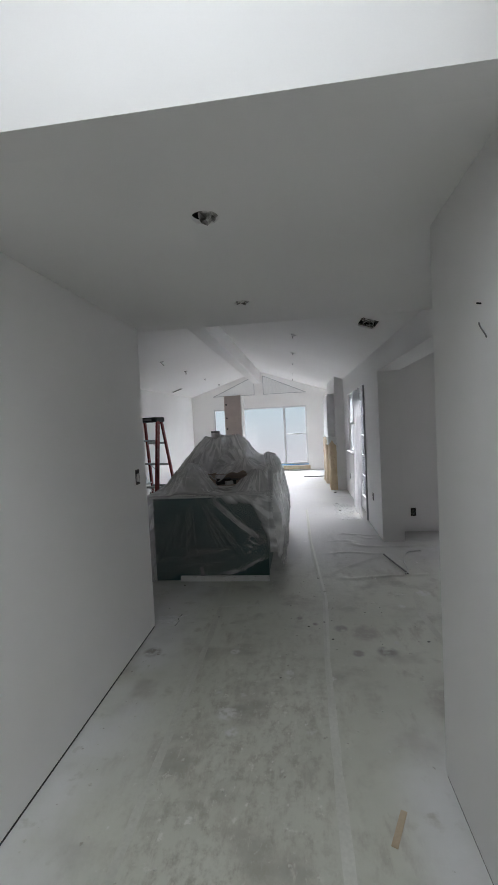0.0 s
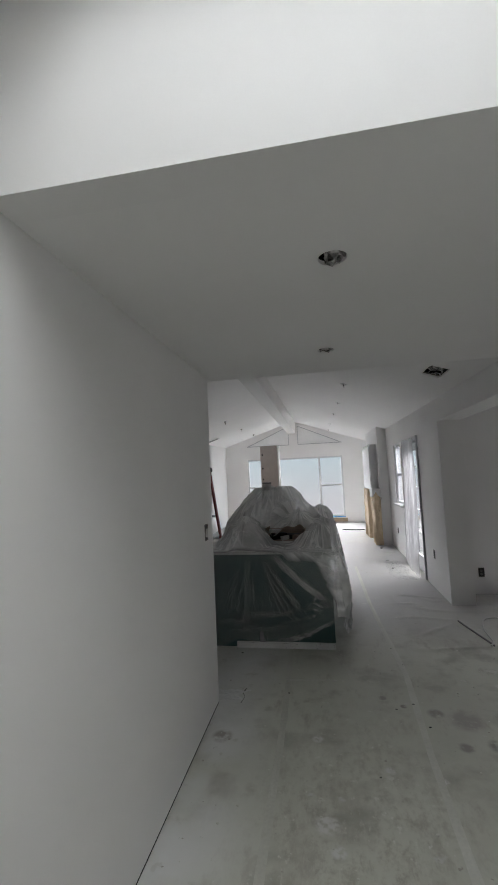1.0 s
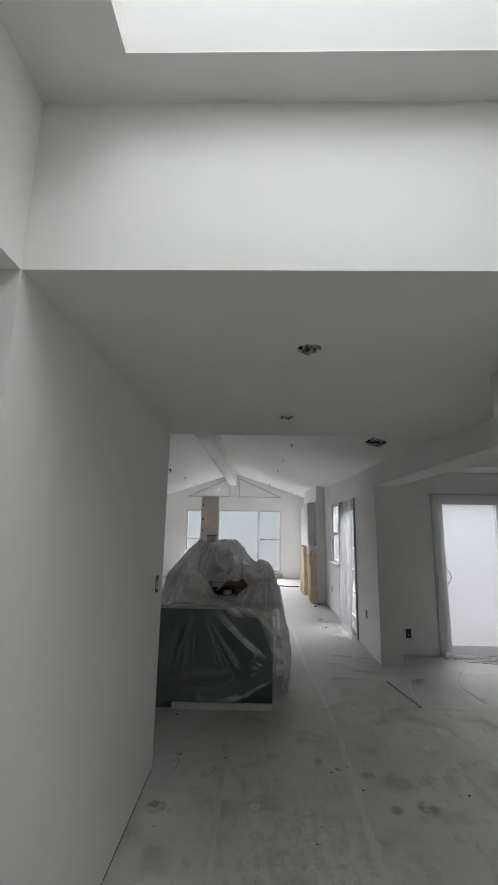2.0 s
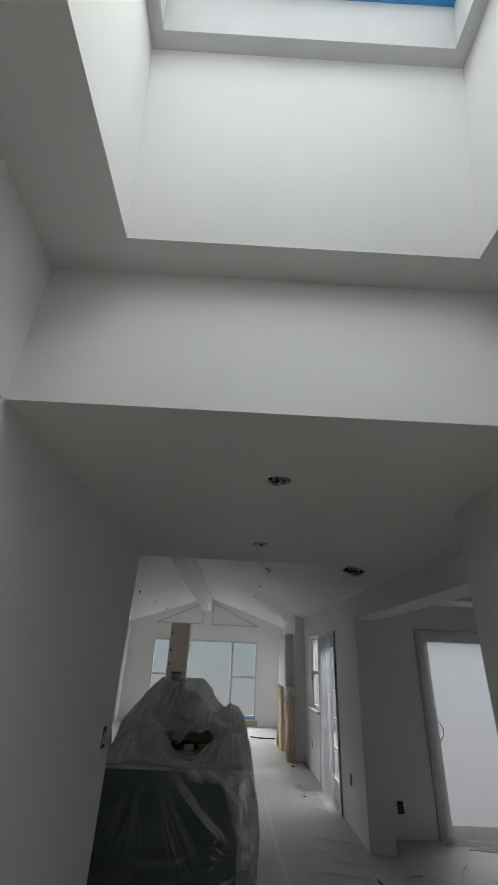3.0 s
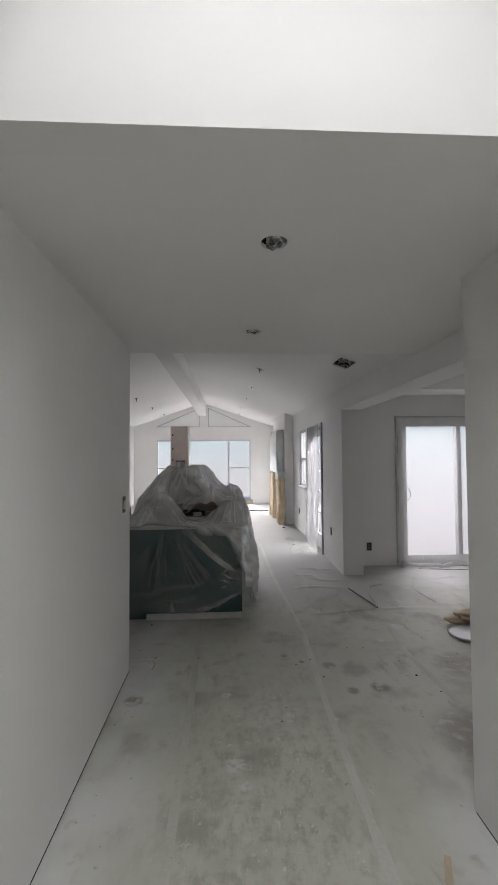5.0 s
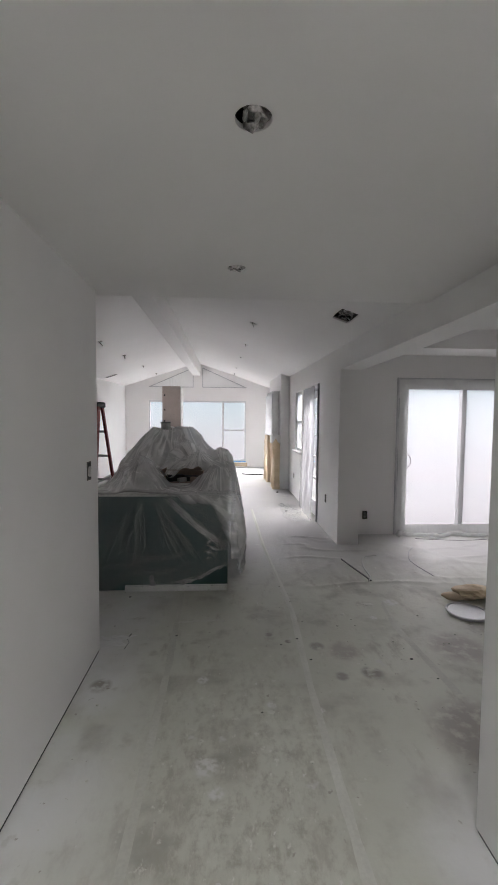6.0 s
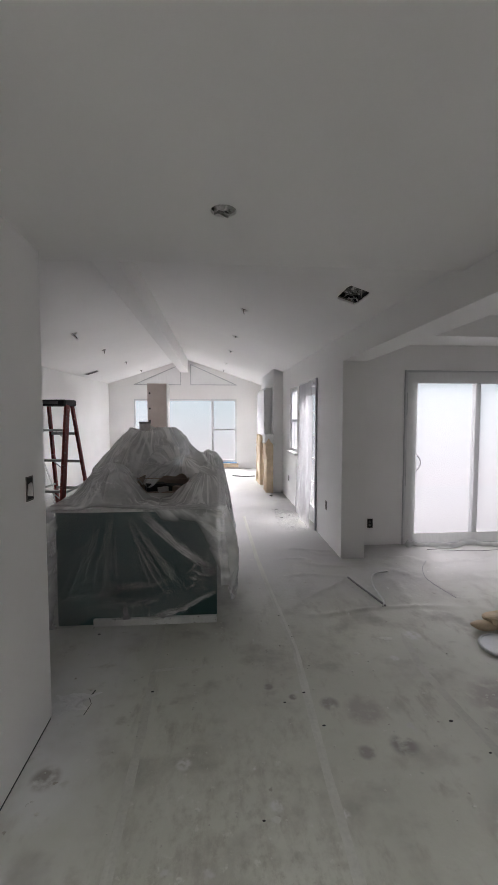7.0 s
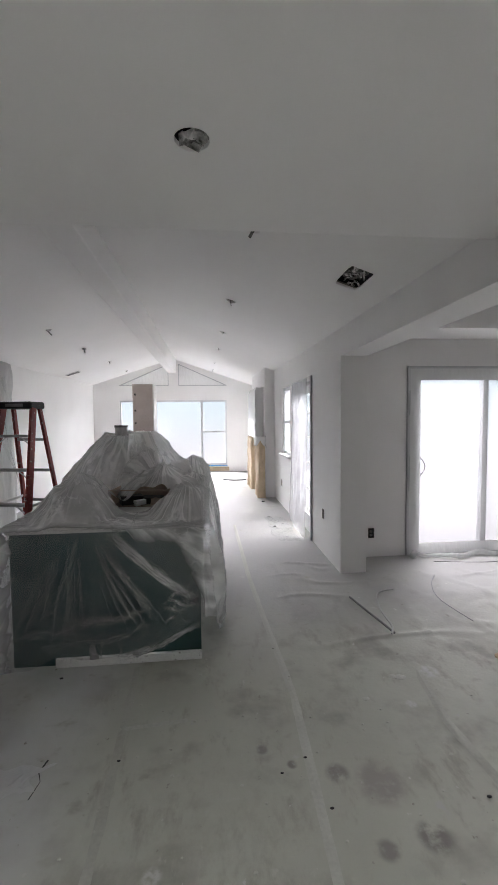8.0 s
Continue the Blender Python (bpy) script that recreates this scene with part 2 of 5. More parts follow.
def glass_material():
    m, n, l, b = nodes_of("window_glass")
    b.inputs["Base Color"].default_value = (0.95, 0.98, 0.98, 1)
    b.inputs["Roughness"].default_value, b.inputs["Transmission Weight"].default_value, b.inputs["IOR"].default_value = 0.02, 1.0, 1.45
    return m


GLASS = glass_material()


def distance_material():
    """Pale overcast distance as a sheet that glows by itself: bluish above, whiter below."""
    m, n, l, b = nodes_of("overcast_distance_glow")
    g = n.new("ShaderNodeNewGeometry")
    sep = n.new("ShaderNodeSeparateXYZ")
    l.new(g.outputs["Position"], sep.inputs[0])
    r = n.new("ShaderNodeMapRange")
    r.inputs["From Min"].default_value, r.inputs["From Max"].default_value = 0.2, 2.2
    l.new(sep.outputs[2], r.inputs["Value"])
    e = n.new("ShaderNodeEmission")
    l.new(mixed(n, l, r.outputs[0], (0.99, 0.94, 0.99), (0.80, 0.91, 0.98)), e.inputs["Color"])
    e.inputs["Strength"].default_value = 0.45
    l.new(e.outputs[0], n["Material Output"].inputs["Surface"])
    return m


DISTANCE = distance_material()


def concrete_material():
    """Dusty slab: grey-green concrete, scuffed bare down the middle, pale paint overspray along the walls, round
    stains, one wide patch of painted shade and dirt.
    """
    m, n, l, b = nodes_of("dusty_concrete")
    c = mixed(n, l, noise_fac(n, l, 0.9, 0.3, 0.7, 5), (0.51, 0.515, 0.445), (0.61, 0.615, 0.54))
    c = mixed(n, l, noise_fac(n, l, 2.6, 0.5, 0.72, 7), c, (0.35, 0.34, 0.295))
    g = n.new("ShaderNodeNewGeometry")
    sep = n.new("ShaderNodeSeparateXYZ")
    l.new(g.outputs["Position"], sep.inputs[0])

    def ramp(socket, a, z):
        r = n.new("ShaderNodeMapRange")
        r.interpolation_type = "SMOOTHSTEP"
        r.inputs["From Min"].default_value, r.inputs["From Max"].default_value = a, z
        l.new(socket, r.inputs["Value"])
        return r.outputs[0]

    def times(p, q):
        x = n.new("ShaderNodeMath")
        x.operation = "MULTIPLY"
        l.new(p, x.inputs[0])
        l.new(q, x.inputs[1])
        return x.outputs[0]

    middle = times(times(ramp(sep.outputs[0], -0.55, -0.05), ramp(sep.outputs[0], 0.80, 0.40)), ramp(sep.outputs[1], 4.4, 2.7))
    scuff = noise_fac(n, l, 13, 0.44, 0.68, 8, (1.2, 0.8, 1), 0.72)
    c = mixed(n, l, times(middle, scuff), c, (0.375, 0.36, 0.305))
    flake = noise_fac(n, l, 17, 0.60, 0.68, 6, (1, 0.8, 1), 0.65)
    c = mixed(n, l, times(middle, flake), c, (0.68, 0.675, 0.62))
    drag = noise_fac(n, l, 15, 0.54, 0.70, 8, (1.7, 0.6, 1), 0.75)
    c = mixed(n, l, times(middle, drag), c, (0.60, 0.59, 0.53))
    smear = noise_fac(n, l, 3.5, 0.52, 0.70, 6, (1.6, 0.7, 1), 0.7)
    c = mixed(n, l, smear, c, (0.41, 0.395, 0.34))
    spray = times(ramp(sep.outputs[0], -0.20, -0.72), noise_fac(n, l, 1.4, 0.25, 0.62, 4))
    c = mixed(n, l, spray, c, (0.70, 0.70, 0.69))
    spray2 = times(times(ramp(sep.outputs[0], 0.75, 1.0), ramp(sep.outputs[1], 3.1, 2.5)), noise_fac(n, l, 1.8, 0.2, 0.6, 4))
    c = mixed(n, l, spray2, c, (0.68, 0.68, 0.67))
    # Far floor toned darker to offset the strong daylight that falls there.
    far = times(ramp(sep.outputs[1], 4.6, 6.2), noise_fac(n, l, 0.8, 0.1, 0.6, 4))
    c = mixed(n, l, far, c, (0.49, 0.48, 0.475))
    c = mixed(n, l, noise_fac(n, l, 5, 0.66, 0.72, 5), c, (0.58, 0.575, 0.545))
    c = mixed(n, l, noise_fac(n, l, 19, 0.69, 0.75, 3), c, (0.36, 0.345, 0.30))
    c = mixed(n, l, noise_fac(n, l, 23, 0.70, 0.76, 3, (1, 0.8, 1.3)), c, (0.68, 0.675, 0.64))
    c = mixed(n, l, noise_fac(n, l, 6.5, 0.60, 0.78, 6, (0.9, 1.2, 1)), c, (0.43, 0.42, 0.365))
    # The last, widest spot paints shade and dirt off the right wall's end.
    for x, y, r, tone in ((-0.65, 3.57, 0.065, 0.27), (0.745, 3.95, 0.055, 0.26), (1.03, 3.63, 0.07, 0.22), (0.83, 3.60, 0.045, 0.26),
                          (0.92, 3.88, 0.11, 0.33), (0.55, 4.02, 0.025, 0.22), (0.42, 4.12, 0.03, 0.27), (1.75, 3.9, 0.20, 0.36), (1.42, 3.10, 0.26, 0.33)):
        d = n.new("ShaderNodeVectorMath")
        d.operation = "DISTANCE"
        d.inputs[1].default_value = (x, y, 0)
        l.new(g.outputs["Position"], d.inputs[0])
        w = times(ramp(d.outputs["Value"], r * 1.25, r * 0.55), noise_fac(n, l, 14, 0.3, 0.55, 4))
        c = mixed(n, l, w, c, (tone + 0.06, tone * 0.94 + 0.05, tone * 0.86 + 0.045))
    for x, y, r in ((0.01, 2.96, 0.06), (0.06, 2.82, 0.035), (-0.04, 3.6, 0.035), (1.55, 4.62, 0.06), (1.3, 4.35, 0.03), (0.36, 3.36, 0.03), (0.62, 3.3, 0.03)):
        d = n.new("ShaderNodeVectorMath")
        d.operation = "DISTANCE"
        d.inputs[1].default_value = (x, y, 0)
        l.new(g.outputs["Position"], d.inputs[0])
        w = times(ramp(d.outputs["Value"], r * 1.3, r * 0.6), noise_fac(n, l, 34, 0.34, 0.6, 6))
        c = mixed(n, l, w, c, (0.66, 0.655, 0.63))
    l.new(c, b.inputs["Base Color"])
    b.inputs["Roughness"].default_value = 0.62
    bumped(n, l, b, noise_fac(n, l, 26, 0.2, 0.8, 8), 0.25, 0.003)
    return m


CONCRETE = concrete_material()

# ---- building helpers ----


def mesh_of(bm, name, smooth=False):
    me = bpy.data.meshes.new(name)
    bm.normal_update()
    bm.to_mesh(me)
    bm.free()
    if smooth:
        for p in me.polygons:
            p.use_smooth = True
    return me


def part(name, bm, material, parent=None, label="", smooth=False):
    ob = new(name, mesh_of(bm, name, smooth))
    ob.data.materials.append(material)
    if parent:
        ob.parent = parent
    return tagged(ob, label)


def thing(name, at, label, category, group="", turn=0):
    ob = new(name)
    ob.empty_display_size = 0.05
    ob.matrix_world = pose(*at, 0, 0, turn)
    return tagged(ob, label, category, group)


def setting(name, bm, material, label="", smooth=False):
    bmesh.ops.remove_doubles(bm, verts=bm.verts, dist=1e-5)
    ob = part(name, bm, material, None, label, smooth)
    return tagged(ob, kind="structure")


def box(bm, x0, x1, y0, y1, z0, z1, bevel=0.0, m=None):
    r = bmesh.ops.create_cube(bm, size=1)
    vs = r["verts"]
    for v in vs:
        v.co = Vector((x0 + (v.co.x + 0.5) * (x1 - x0), y0 + (v.co.y + 0.5) * (y1 - y0), z0 + (v.co.z + 0.5) * (z1 - z0)))
    if bevel:
        es = list({e for v in vs for e in v.link_edges})
        vs = bmesh.ops.bevel(bm, geom=es, offset=bevel, segments=2, affect="EDGES", profile=0.5)["verts"]
    if m is not None:
        bmesh.ops.transform(bm, matrix=m, verts=list({v for v in vs if v.is_valid}))
    return bm


def boxes(*rows, bevel=0.0):
    bm = bmesh.new()
    for r in rows:
        box(bm, *r, bevel=bevel)
    return bm


def tube(bm, points, radius, sides=8):
    """A round rod along points."""
    rings = []
    pts = [Vector(p) for p in points]
    for i, p in enumerate(pts):
        d = (pts[min(i + 1, len(pts) - 1)] - pts[max(i - 1, 0)]).normalized()
        a = d.cross(Vector((0, 0, 1)) if abs(d.z) < 0.9 else Vector((1, 0, 0))).normalized()
        b = d.cross(a)
        rings.append([bm.verts.new(p + radius * (math.cos(2 * math.pi * k / sides) * a + math.sin(2 * math.pi * k / sides) * b)) for k in range(sides)])
    for r, s in zip(rings, rings[1:]):
        for k in range(sides):
            bm.faces.new((r[k], r[(k + 1) % sides], s[(k + 1) % sides], s[k]))
    bm.faces.new(rings[0][::-1])
    bm.faces.new(rings[-1])
    return bm


def bar(bm, a, b, wide, deep, side=(1, 0, 0)):
    """A straight bar of wide x deep section from a to b; side is the way of its width."""
    a, b = Vector(a), Vector(b)
    d = (b - a).normalized()
    s = (Vector(side) - d * d.dot(Vector(side))).normalized()
    t = d.cross(s)
    vs = [[bm.verts.new(p + s * wide / 2 * i + t * deep / 2 * j) for i, j in ((-1, -1), (1, -1), (1, 1), (-1, 1))] for p in (a, b)]
    for k in range(4):
        bm.faces.new((vs[0][k], vs[0][(k + 1) % 4], vs[1][(k + 1) % 4], vs[1][k]))
    bm.faces.new(vs[0][::-1])
    bm.faces.new(vs[1])
    return bm


def sheet_with_holes(u0, u1, v0, v1, holes, put):
    """A board in the plan u, v with round (r > 0) or long (r < 0) holes; put turns (u, v) into a place."""
    bm = bmesh.new()
    cells = {}

    def vert(u, v):
        k = (round(u, 4), round(v, 4))
        if k not in cells:
            cells[k] = bm.verts.new(put(u, v))
        return cells[k]

    s = 0.2
    us = sorted({u0, u1} | {h[0] + d for h in holes for d in (-s, s)})
    vs = sorted({v0, v1} | {h[1] + d for h in holes for d in (-s, s)})
    for ua, ub in zip(us, us[1:]):
        for va, vb in zip(vs, vs[1:]):
            cu, cv = (ua + ub) / 2, (va + vb) / 2
            inside = [h for h in holes if abs(h[0] - cu) < s and abs(h[1] - cv) < s]
            if not inside:
                bm.faces.new((vert(ua, va), vert(ub, va), vert(ub, vb), vert(ua, vb)))
    for hu, hv, r in holes:
        xs = [u for u in us if hu - s - 1e-6 <= u <= hu + s + 1e-6]
        ys = [v for v in vs if hv - s - 1e-6 <= v <= hv + s + 1e-6]
        ring = [(u, ys[0]) for u in xs[:-1]] + [(xs[-1], v) for v in ys[:-1]] + [(u, ys[-1]) for u in xs[:0:-1]] + [(xs[0], v) for v in ys[:0:-1]]
        dense = []
        for (a, b), (c, d) in zip(ring, ring[1:] + ring[:1]):
            k = max(1, round(7 * max(abs(c - a), abs(d - b)) / (2 * s)))
            dense += [(a + (c - a) * i / k, b + (d - b) * i / k) for i in range(k)]
        inner = []
        for u, v in dense:
            du, dv = u - hu, v - hv
            q = r / math.hypot(du, dv) if r > 0 else 1 / max(abs(du) / 0.185, abs(dv) / -r)
            inner.append(bm.verts.new(put(hu + du * q, hv + dv * q)))
        for i in range(len(dense)):
            j = (i + 1) % len(dense)
            bm.faces.new((vert(*dense[i]), vert(*dense[j]), inner[j], inner[i]))
    return bm


def thick(ob, depth):
    """Board thickness away from the room."""
    m = ob.modifiers.new("thickness", "SOLIDIFY")
    m.thickness, m.offset = depth, 1
    return ob


# ---- plan ----
LEFT, RIGHT, FLATZ, HIGHZ = -0.768, 1.085, 2.44, 3.045      # passage
HEADER_Y, WALL_END, RWALL_END, VAULT_Y = 1.765, 3.955, 2.615, 4.07
EAST, WEST, FAR = 1.525, -3.18, 14.85                       # long room
RIDGE_X, RIDGE_Z, PITCH = -0.83, 3.42, 1 / 3
NOOK_Y, NOOK_E = 6.77, 5.2


def roof(x, y=FAR):
    """Underside of the vault, which sinks a little towards the passage."""
    return RIDGE_Z - abs(x - RIDGE_X) * PITCH - 0.012 * (FAR - y)


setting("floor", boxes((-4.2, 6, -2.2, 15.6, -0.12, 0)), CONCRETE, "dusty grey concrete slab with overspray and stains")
# Glowing sheets outside the openings; the low, near ones hide the lit ground.
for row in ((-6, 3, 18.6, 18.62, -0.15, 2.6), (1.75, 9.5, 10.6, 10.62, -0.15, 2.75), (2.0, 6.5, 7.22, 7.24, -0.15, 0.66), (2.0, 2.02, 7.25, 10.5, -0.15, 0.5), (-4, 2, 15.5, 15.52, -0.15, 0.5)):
    setting("backdrop", boxes(row), DISTANCE, "glowing sheet standing in for pale overcast distance outside")
setting("ground", boxes((-400, 400, -400, 400, -0.32, -0.16)), EARTH, "bare ground outside the house")

# passage walls
setting("wall_passage_left", boxes((LEFT - 0.12, LEFT, HEADER_Y, WALL_END, 0.014, FLATZ)), PRIMER, "white primed drywall with a dark gap at the floor")
# Black strips added in the gaps, with the gap's shade as their colour.
setting("wall_gap_filler", boxes((LEFT - 0.10, LEFT - 0.0015, HEADER_Y + 0.01, WALL_END - 0.01, 0.0, 0.0138), (RIGHT + 0.0015, RIGHT + 0.1, -1.3, RWALL_END - 0.01, 0, 0.0098)), BLACK, "black filler strip for the shade in the gap under drywall")
setting("wall_passage_right", boxes((RIGHT, RIGHT + 0.12, -1.4, RWALL_END, 0.010, 3.1)), PRIMER, "white primed drywall beside the passage")
setting("wall_upper_left", boxes((LEFT - 0.12, LEFT, -1.4, HEADER_Y, FLATZ, 3.1)), PRIMER, "white primed wall above the side opening")
setting("wall_header", boxes((LEFT - 0.12, RIGHT, HEADER_Y, HEADER_Y + 0.12, FLATZ, 3.1)), PRIMER, "white primed drop wall in daylight")
setting("wall_side_hall", boxes((-3.3, LEFT - 0.12, HEADER_Y, HEADER_Y + 0.12, 0, 2.7)), PRIMER)
setting("wall_entry_back", boxes((-3.3, RIGHT + 0.12, -1.52, -1.4, 0, 3.1)), PRIMER)
setting("wall_side_hall_end", boxes((-3.42, -3.3, -1.52, HEADER_Y + 0.12, 0, 2.7)), PRIMER)
setting("ceiling_side_hall", boxes((-3.3, LEFT - 0.12, -1.4, HEADER_Y, FLATZ, 2.6)), CEILING)
setting("wall_kitchen_south", boxes((WEST - 0.12, LEFT - 0.12, WALL_END - 0.12, WALL_END, 0, 3.5)), PRIMER)
setting("wall_vault_end", boxes((LEFT - 0.12, EAST, VAULT_Y - 0.1, VAULT_Y - 0.003, FLATZ + 0.03, 3.5)), PRIMER)

# flat ceiling of the passage, with two round holes for lamps
CANS = [(0.166, 2.327, 0.053), (0.151, 3.485, 0.053)]
thick(setting("ceiling_passage", sheet_with_holes(LEFT - 0.12, EAST, HEADER_Y + 0.12, VAULT_Y, CANS, lambda u, v: (u, v, FLATZ)), CEILING,
              "flat white primed drywall ceiling"), 0.016)
# Unseen slab added to close the ceiling from above.
setting("ceiling_passage_back", boxes((LEFT - 0.12, EAST, HEADER_Y + 0.12, VAULT_Y - 0.1, FLATZ + 0.2, FLATZ + 0.26)), CEILING)

# high ceiling of the entry and the skylight shaft
SX0, SX1, SY0, SY1, ST = -0.45, 0.81, -0.5, 1.617, 3.90
setting("ceiling_entry", boxes((LEFT, RIGHT, SY1, HEADER_Y, HIGHZ, 3.05), (LEFT, RIGHT, -1.4, SY0, HIGHZ, 3.05),
                               (LEFT, SX0, SY0, SY1, HIGHZ, 3.05), (SX1, RIGHT, SY0, SY1, HIGHZ, 3.05)), CEILING, "white primed ceiling round a skylight well")


def ring_walls(levels):
    """Walls of a well through rings (x0, x1, y0, y1, z), inside faces, with a skin outside."""
    bm = bmesh.new()
    for out in (0, 0.06):
        rows = [[bm.verts.new(p) for p in ((a - out, c - out, z), (b + out, c - out, z), (b + out, d + out, z), (a - out, d + out, z))] for a, b, c, d, z in levels]
        for r, s in zip(rows, rows[1:]):
            for k in range(4):
                f = (r[k], r[(k + 1) % 4], s[(k + 1) % 4], s[k])
                bm.faces.new(f if out else f[::-1])
    return bm


setting("skylight_shaft", ring_walls([(SX0, SX1, SY0, SY1, 3.05), (SX0, SX1, SY0 - 0.2, 1.398, ST)]), PRIMER, "white primed skylight well")
setting("skylight_curb", ring_walls([(SX0 - 0.05, SX1 + 0.05, SY0 - 0.25, 1.45, ST + 0.002), (SX0 + 0.054, SX1 - 0.058, SY0 - 0.14, 1.338, ST),
                                     (SX0 + 0.054, SX1 - 0.058, SY0 - 0.14, 1.272, 4.10)]), TRIM, "painted wooden skylight curb")
skyl = thing("skylight", (0.178, 0.317, 4.10), "skylight masked with film and blue tape", "skylight")
part("glazing", boxes((-0.62, 0.62, -1.0, 1.0, 0.03, 0.036)), GLASS, skyl).visible_shadow = False
bm = bmesh.new()
g = {}
for i in range(41):
    for j in range(61):
        x, y = -0.573 + 1.146 * i / 40, -0.93 + 1.87 * j / 60
        g[i, j] = bm.verts.new((x, y, 0.010 + 0.012 * noise.noise(Vector((x * 9, y * 7, 2))) * min(1, (0.94 - y) * 9, (0.573 - abs(x)) * 9)))
for i in range(40):
    for j in range(60):
        bm.faces.new((g[i, j], g[i, j + 1], g[i + 1, j + 1], g[i + 1, j]))
part("film", bm, WINDOW_FILM, skyl, "crinkled clear masking film", True)
part("tape_edge", boxes((-0.572, 0.572, 0.928, 0.952, -0.006, 0.0)), BLUE_TAPE, skyl, "strip of blue masking tape")
part("tape_edge", boxes((-0.572, 0.572, 0.953, 0.966, -0.012, 0.0)), BLUE_TAPE, skyl, "strip of blue masking tape")
part("tape_edge", boxes((0.535, 0.572, -0.9, 0.898, -0.006, 0.0)), BLUE_TAPE, skyl, "strip of blue masking tape")
part("tape_edge", boxes((-0.572, -0.545, -0.9, 0.898, -0.006, 0.0)), BLUE_TAPE, skyl, "strip of blue masking tape")
part("tape_patch", boxes((0.20, 0.29, 0.922, 0.95, -0.009, -0.0065)), BLUE_TAPE, skyl, "doubled end of tape")
part("frame", boxes((-0.70, 0.70, 0.97, 1.07, 0.0, 0.07), (-0.70, 0.70, -1.07, -0.95, 0.0, 0.07), (0.58, 0.70, -0.95, 0.97, 0.0, 0.07), (-0.70, -0.58, -0.95, 0.97, 0.0, 0.07)), VINYL, skyl)

# long room walls
FY0, FY1, FZ = 7.53, 8.60, 2.10          # side door
WY0, WY1, WZ0, WZ1 = 8.93, 9.67, 0.98, 2.15
setting("wall_east", boxes((EAST, EAST + 0.15, NOOK_Y, FY0, 0, 2.66), (EAST, EAST + 0.15, FY0, FY1, FZ, 2.66), (EAST, EAST + 0.15, FY1, WY0, 0, 2.66),
                           (EAST, EAST + 0.15, WY0, WY1, 0, WZ0), (EAST, EAST + 0.15, WY0, WY1, WZ1, 2.66), (EAST, EAST + 0.15, WY1, FAR, 0, 2.66)), PRIMER,
        "white primed drywall with a door and a window")
setting("wall_west", boxes((WEST - 0.12, WEST, WALL_END, FAR, 0, 2.7)), PRIMER, "white primed drywall")
KX0, KX1, KZ0, KZ1 = -2.43, 0.745, 0.21, 2.18
far_rows = [(WEST - 0.12, KX0, FAR, FAR + 0.15, 0, KZ1), (KX1, EAST + 0.15, FAR, FAR + 0.15, 0, KZ1), (KX0, KX1, FAR, FAR + 0.15, 0, KZ0),
            (WEST - 0.12, EAST + 0.15, FAR, FAR + 0.15, KZ1, 2.61)]
bm = boxes(*far_rows)


def slab_polygon(bm, pts, y0, y1):
    """An upright board with the outline pts (x, z) between y0 and y1."""
    a = [bm.verts.new((x, y0, z)) for x, z in pts]
    b = [bm.verts.new((x, y1, z)) for x, z in pts]
    bm.faces.new(a)
    bm.faces.new(b[::-1])
    for i in range(len(pts)):
        j = (i + 1) % len(pts)
        bm.faces.new((a[j], a[i], b[i], b[j]))
    return bm


TL, TR = (-2.415, -0.99), (-0.68, 0.748)  # gable lights
zt = lambda x: roof(x) - 0.12
slab_polygon(bm, [(WEST - 0.12, 2.61), (TL[0], 2.61), (TL[0], 2.612), (TL[1], zt(TL[1])), (TL[1], 2.61), (TR[0], 2.61), (TR[0], zt(TR[0])), (TR[1], 2.612), (TR[1], 2.61),
                  (EAST + 0.15, 2.61), (EAST + 0.15, roof(EAST) + 0.1), (RIDGE_X, RIDGE_Z + 0.1), (WEST - 0.12, roof(WEST) + 0.1)], FAR, FAR + 0.15)
setting("wall_far", bm, PRIMER, "white primed gable wall with a wide window")
for k, (a, b) in enumerate((TL, (TR[1], TR[0]))):
    bm = bmesh.new()
    slab_polygon(bm, [(a, 2.612), (b, 2.612), (b, zt(b))] if k == 0 else [(b, 2.612), (a, 2.612), (b, zt(b))], FAR + 0.06, FAR + 0.075)
    w = setting("window_%d" % (4 + k), bm, GABLE_FILM, "triangular gable light masked white")
    bm = bmesh.new()
    s = 0.022
    for p, q in (((a, 2.625), (b, 2.625)), ((b, 2.61), (b, zt(b))), ((a, 2.62), (b, zt(b)))):
        bar(bm, (p[0], FAR + 0.02, p[1]), (q[0], FAR + 0.02, q[1]), s, 0.06, (0, 0, 1) if p[0] != q[0] else (1, 0, 0))
    part("window_frame", bm, PALE_EDGE, w, "grey edge of the mask")

# vaulted ceiling, ridge beam
SL = math.sqrt(1 + PITCH * PITCH)
EASTCANS = [(y, (x - RIDGE_X) * SL, 0.05) for x, y in ((0.50, 4.96), (0.455, 6.75), (0.43, 8.53), (0.40, 10.18), (0.365, 12.4), (0.35, 14.1))] + [(5.13, (1.237 - RIDGE_X) * SL, -0.088)]
WESTCANS = [(y, (RIDGE_X + 2.10) * SL, 0.05) for y in (6.85, 8.55, 10.26, 12.25, 14.3)]
thick(setting("ceiling_vault_east", sheet_with_holes(VAULT_Y - 0.1, FAR + 0.1, 0, (EAST + 0.1 - RIDGE_X) * SL, EASTCANS,
                                                     lambda u, v: (RIDGE_X + v / SL, u, roof(RIDGE_X + v / SL, u))), CEILING, "white primed sloping drywall ceiling"), 0.016)
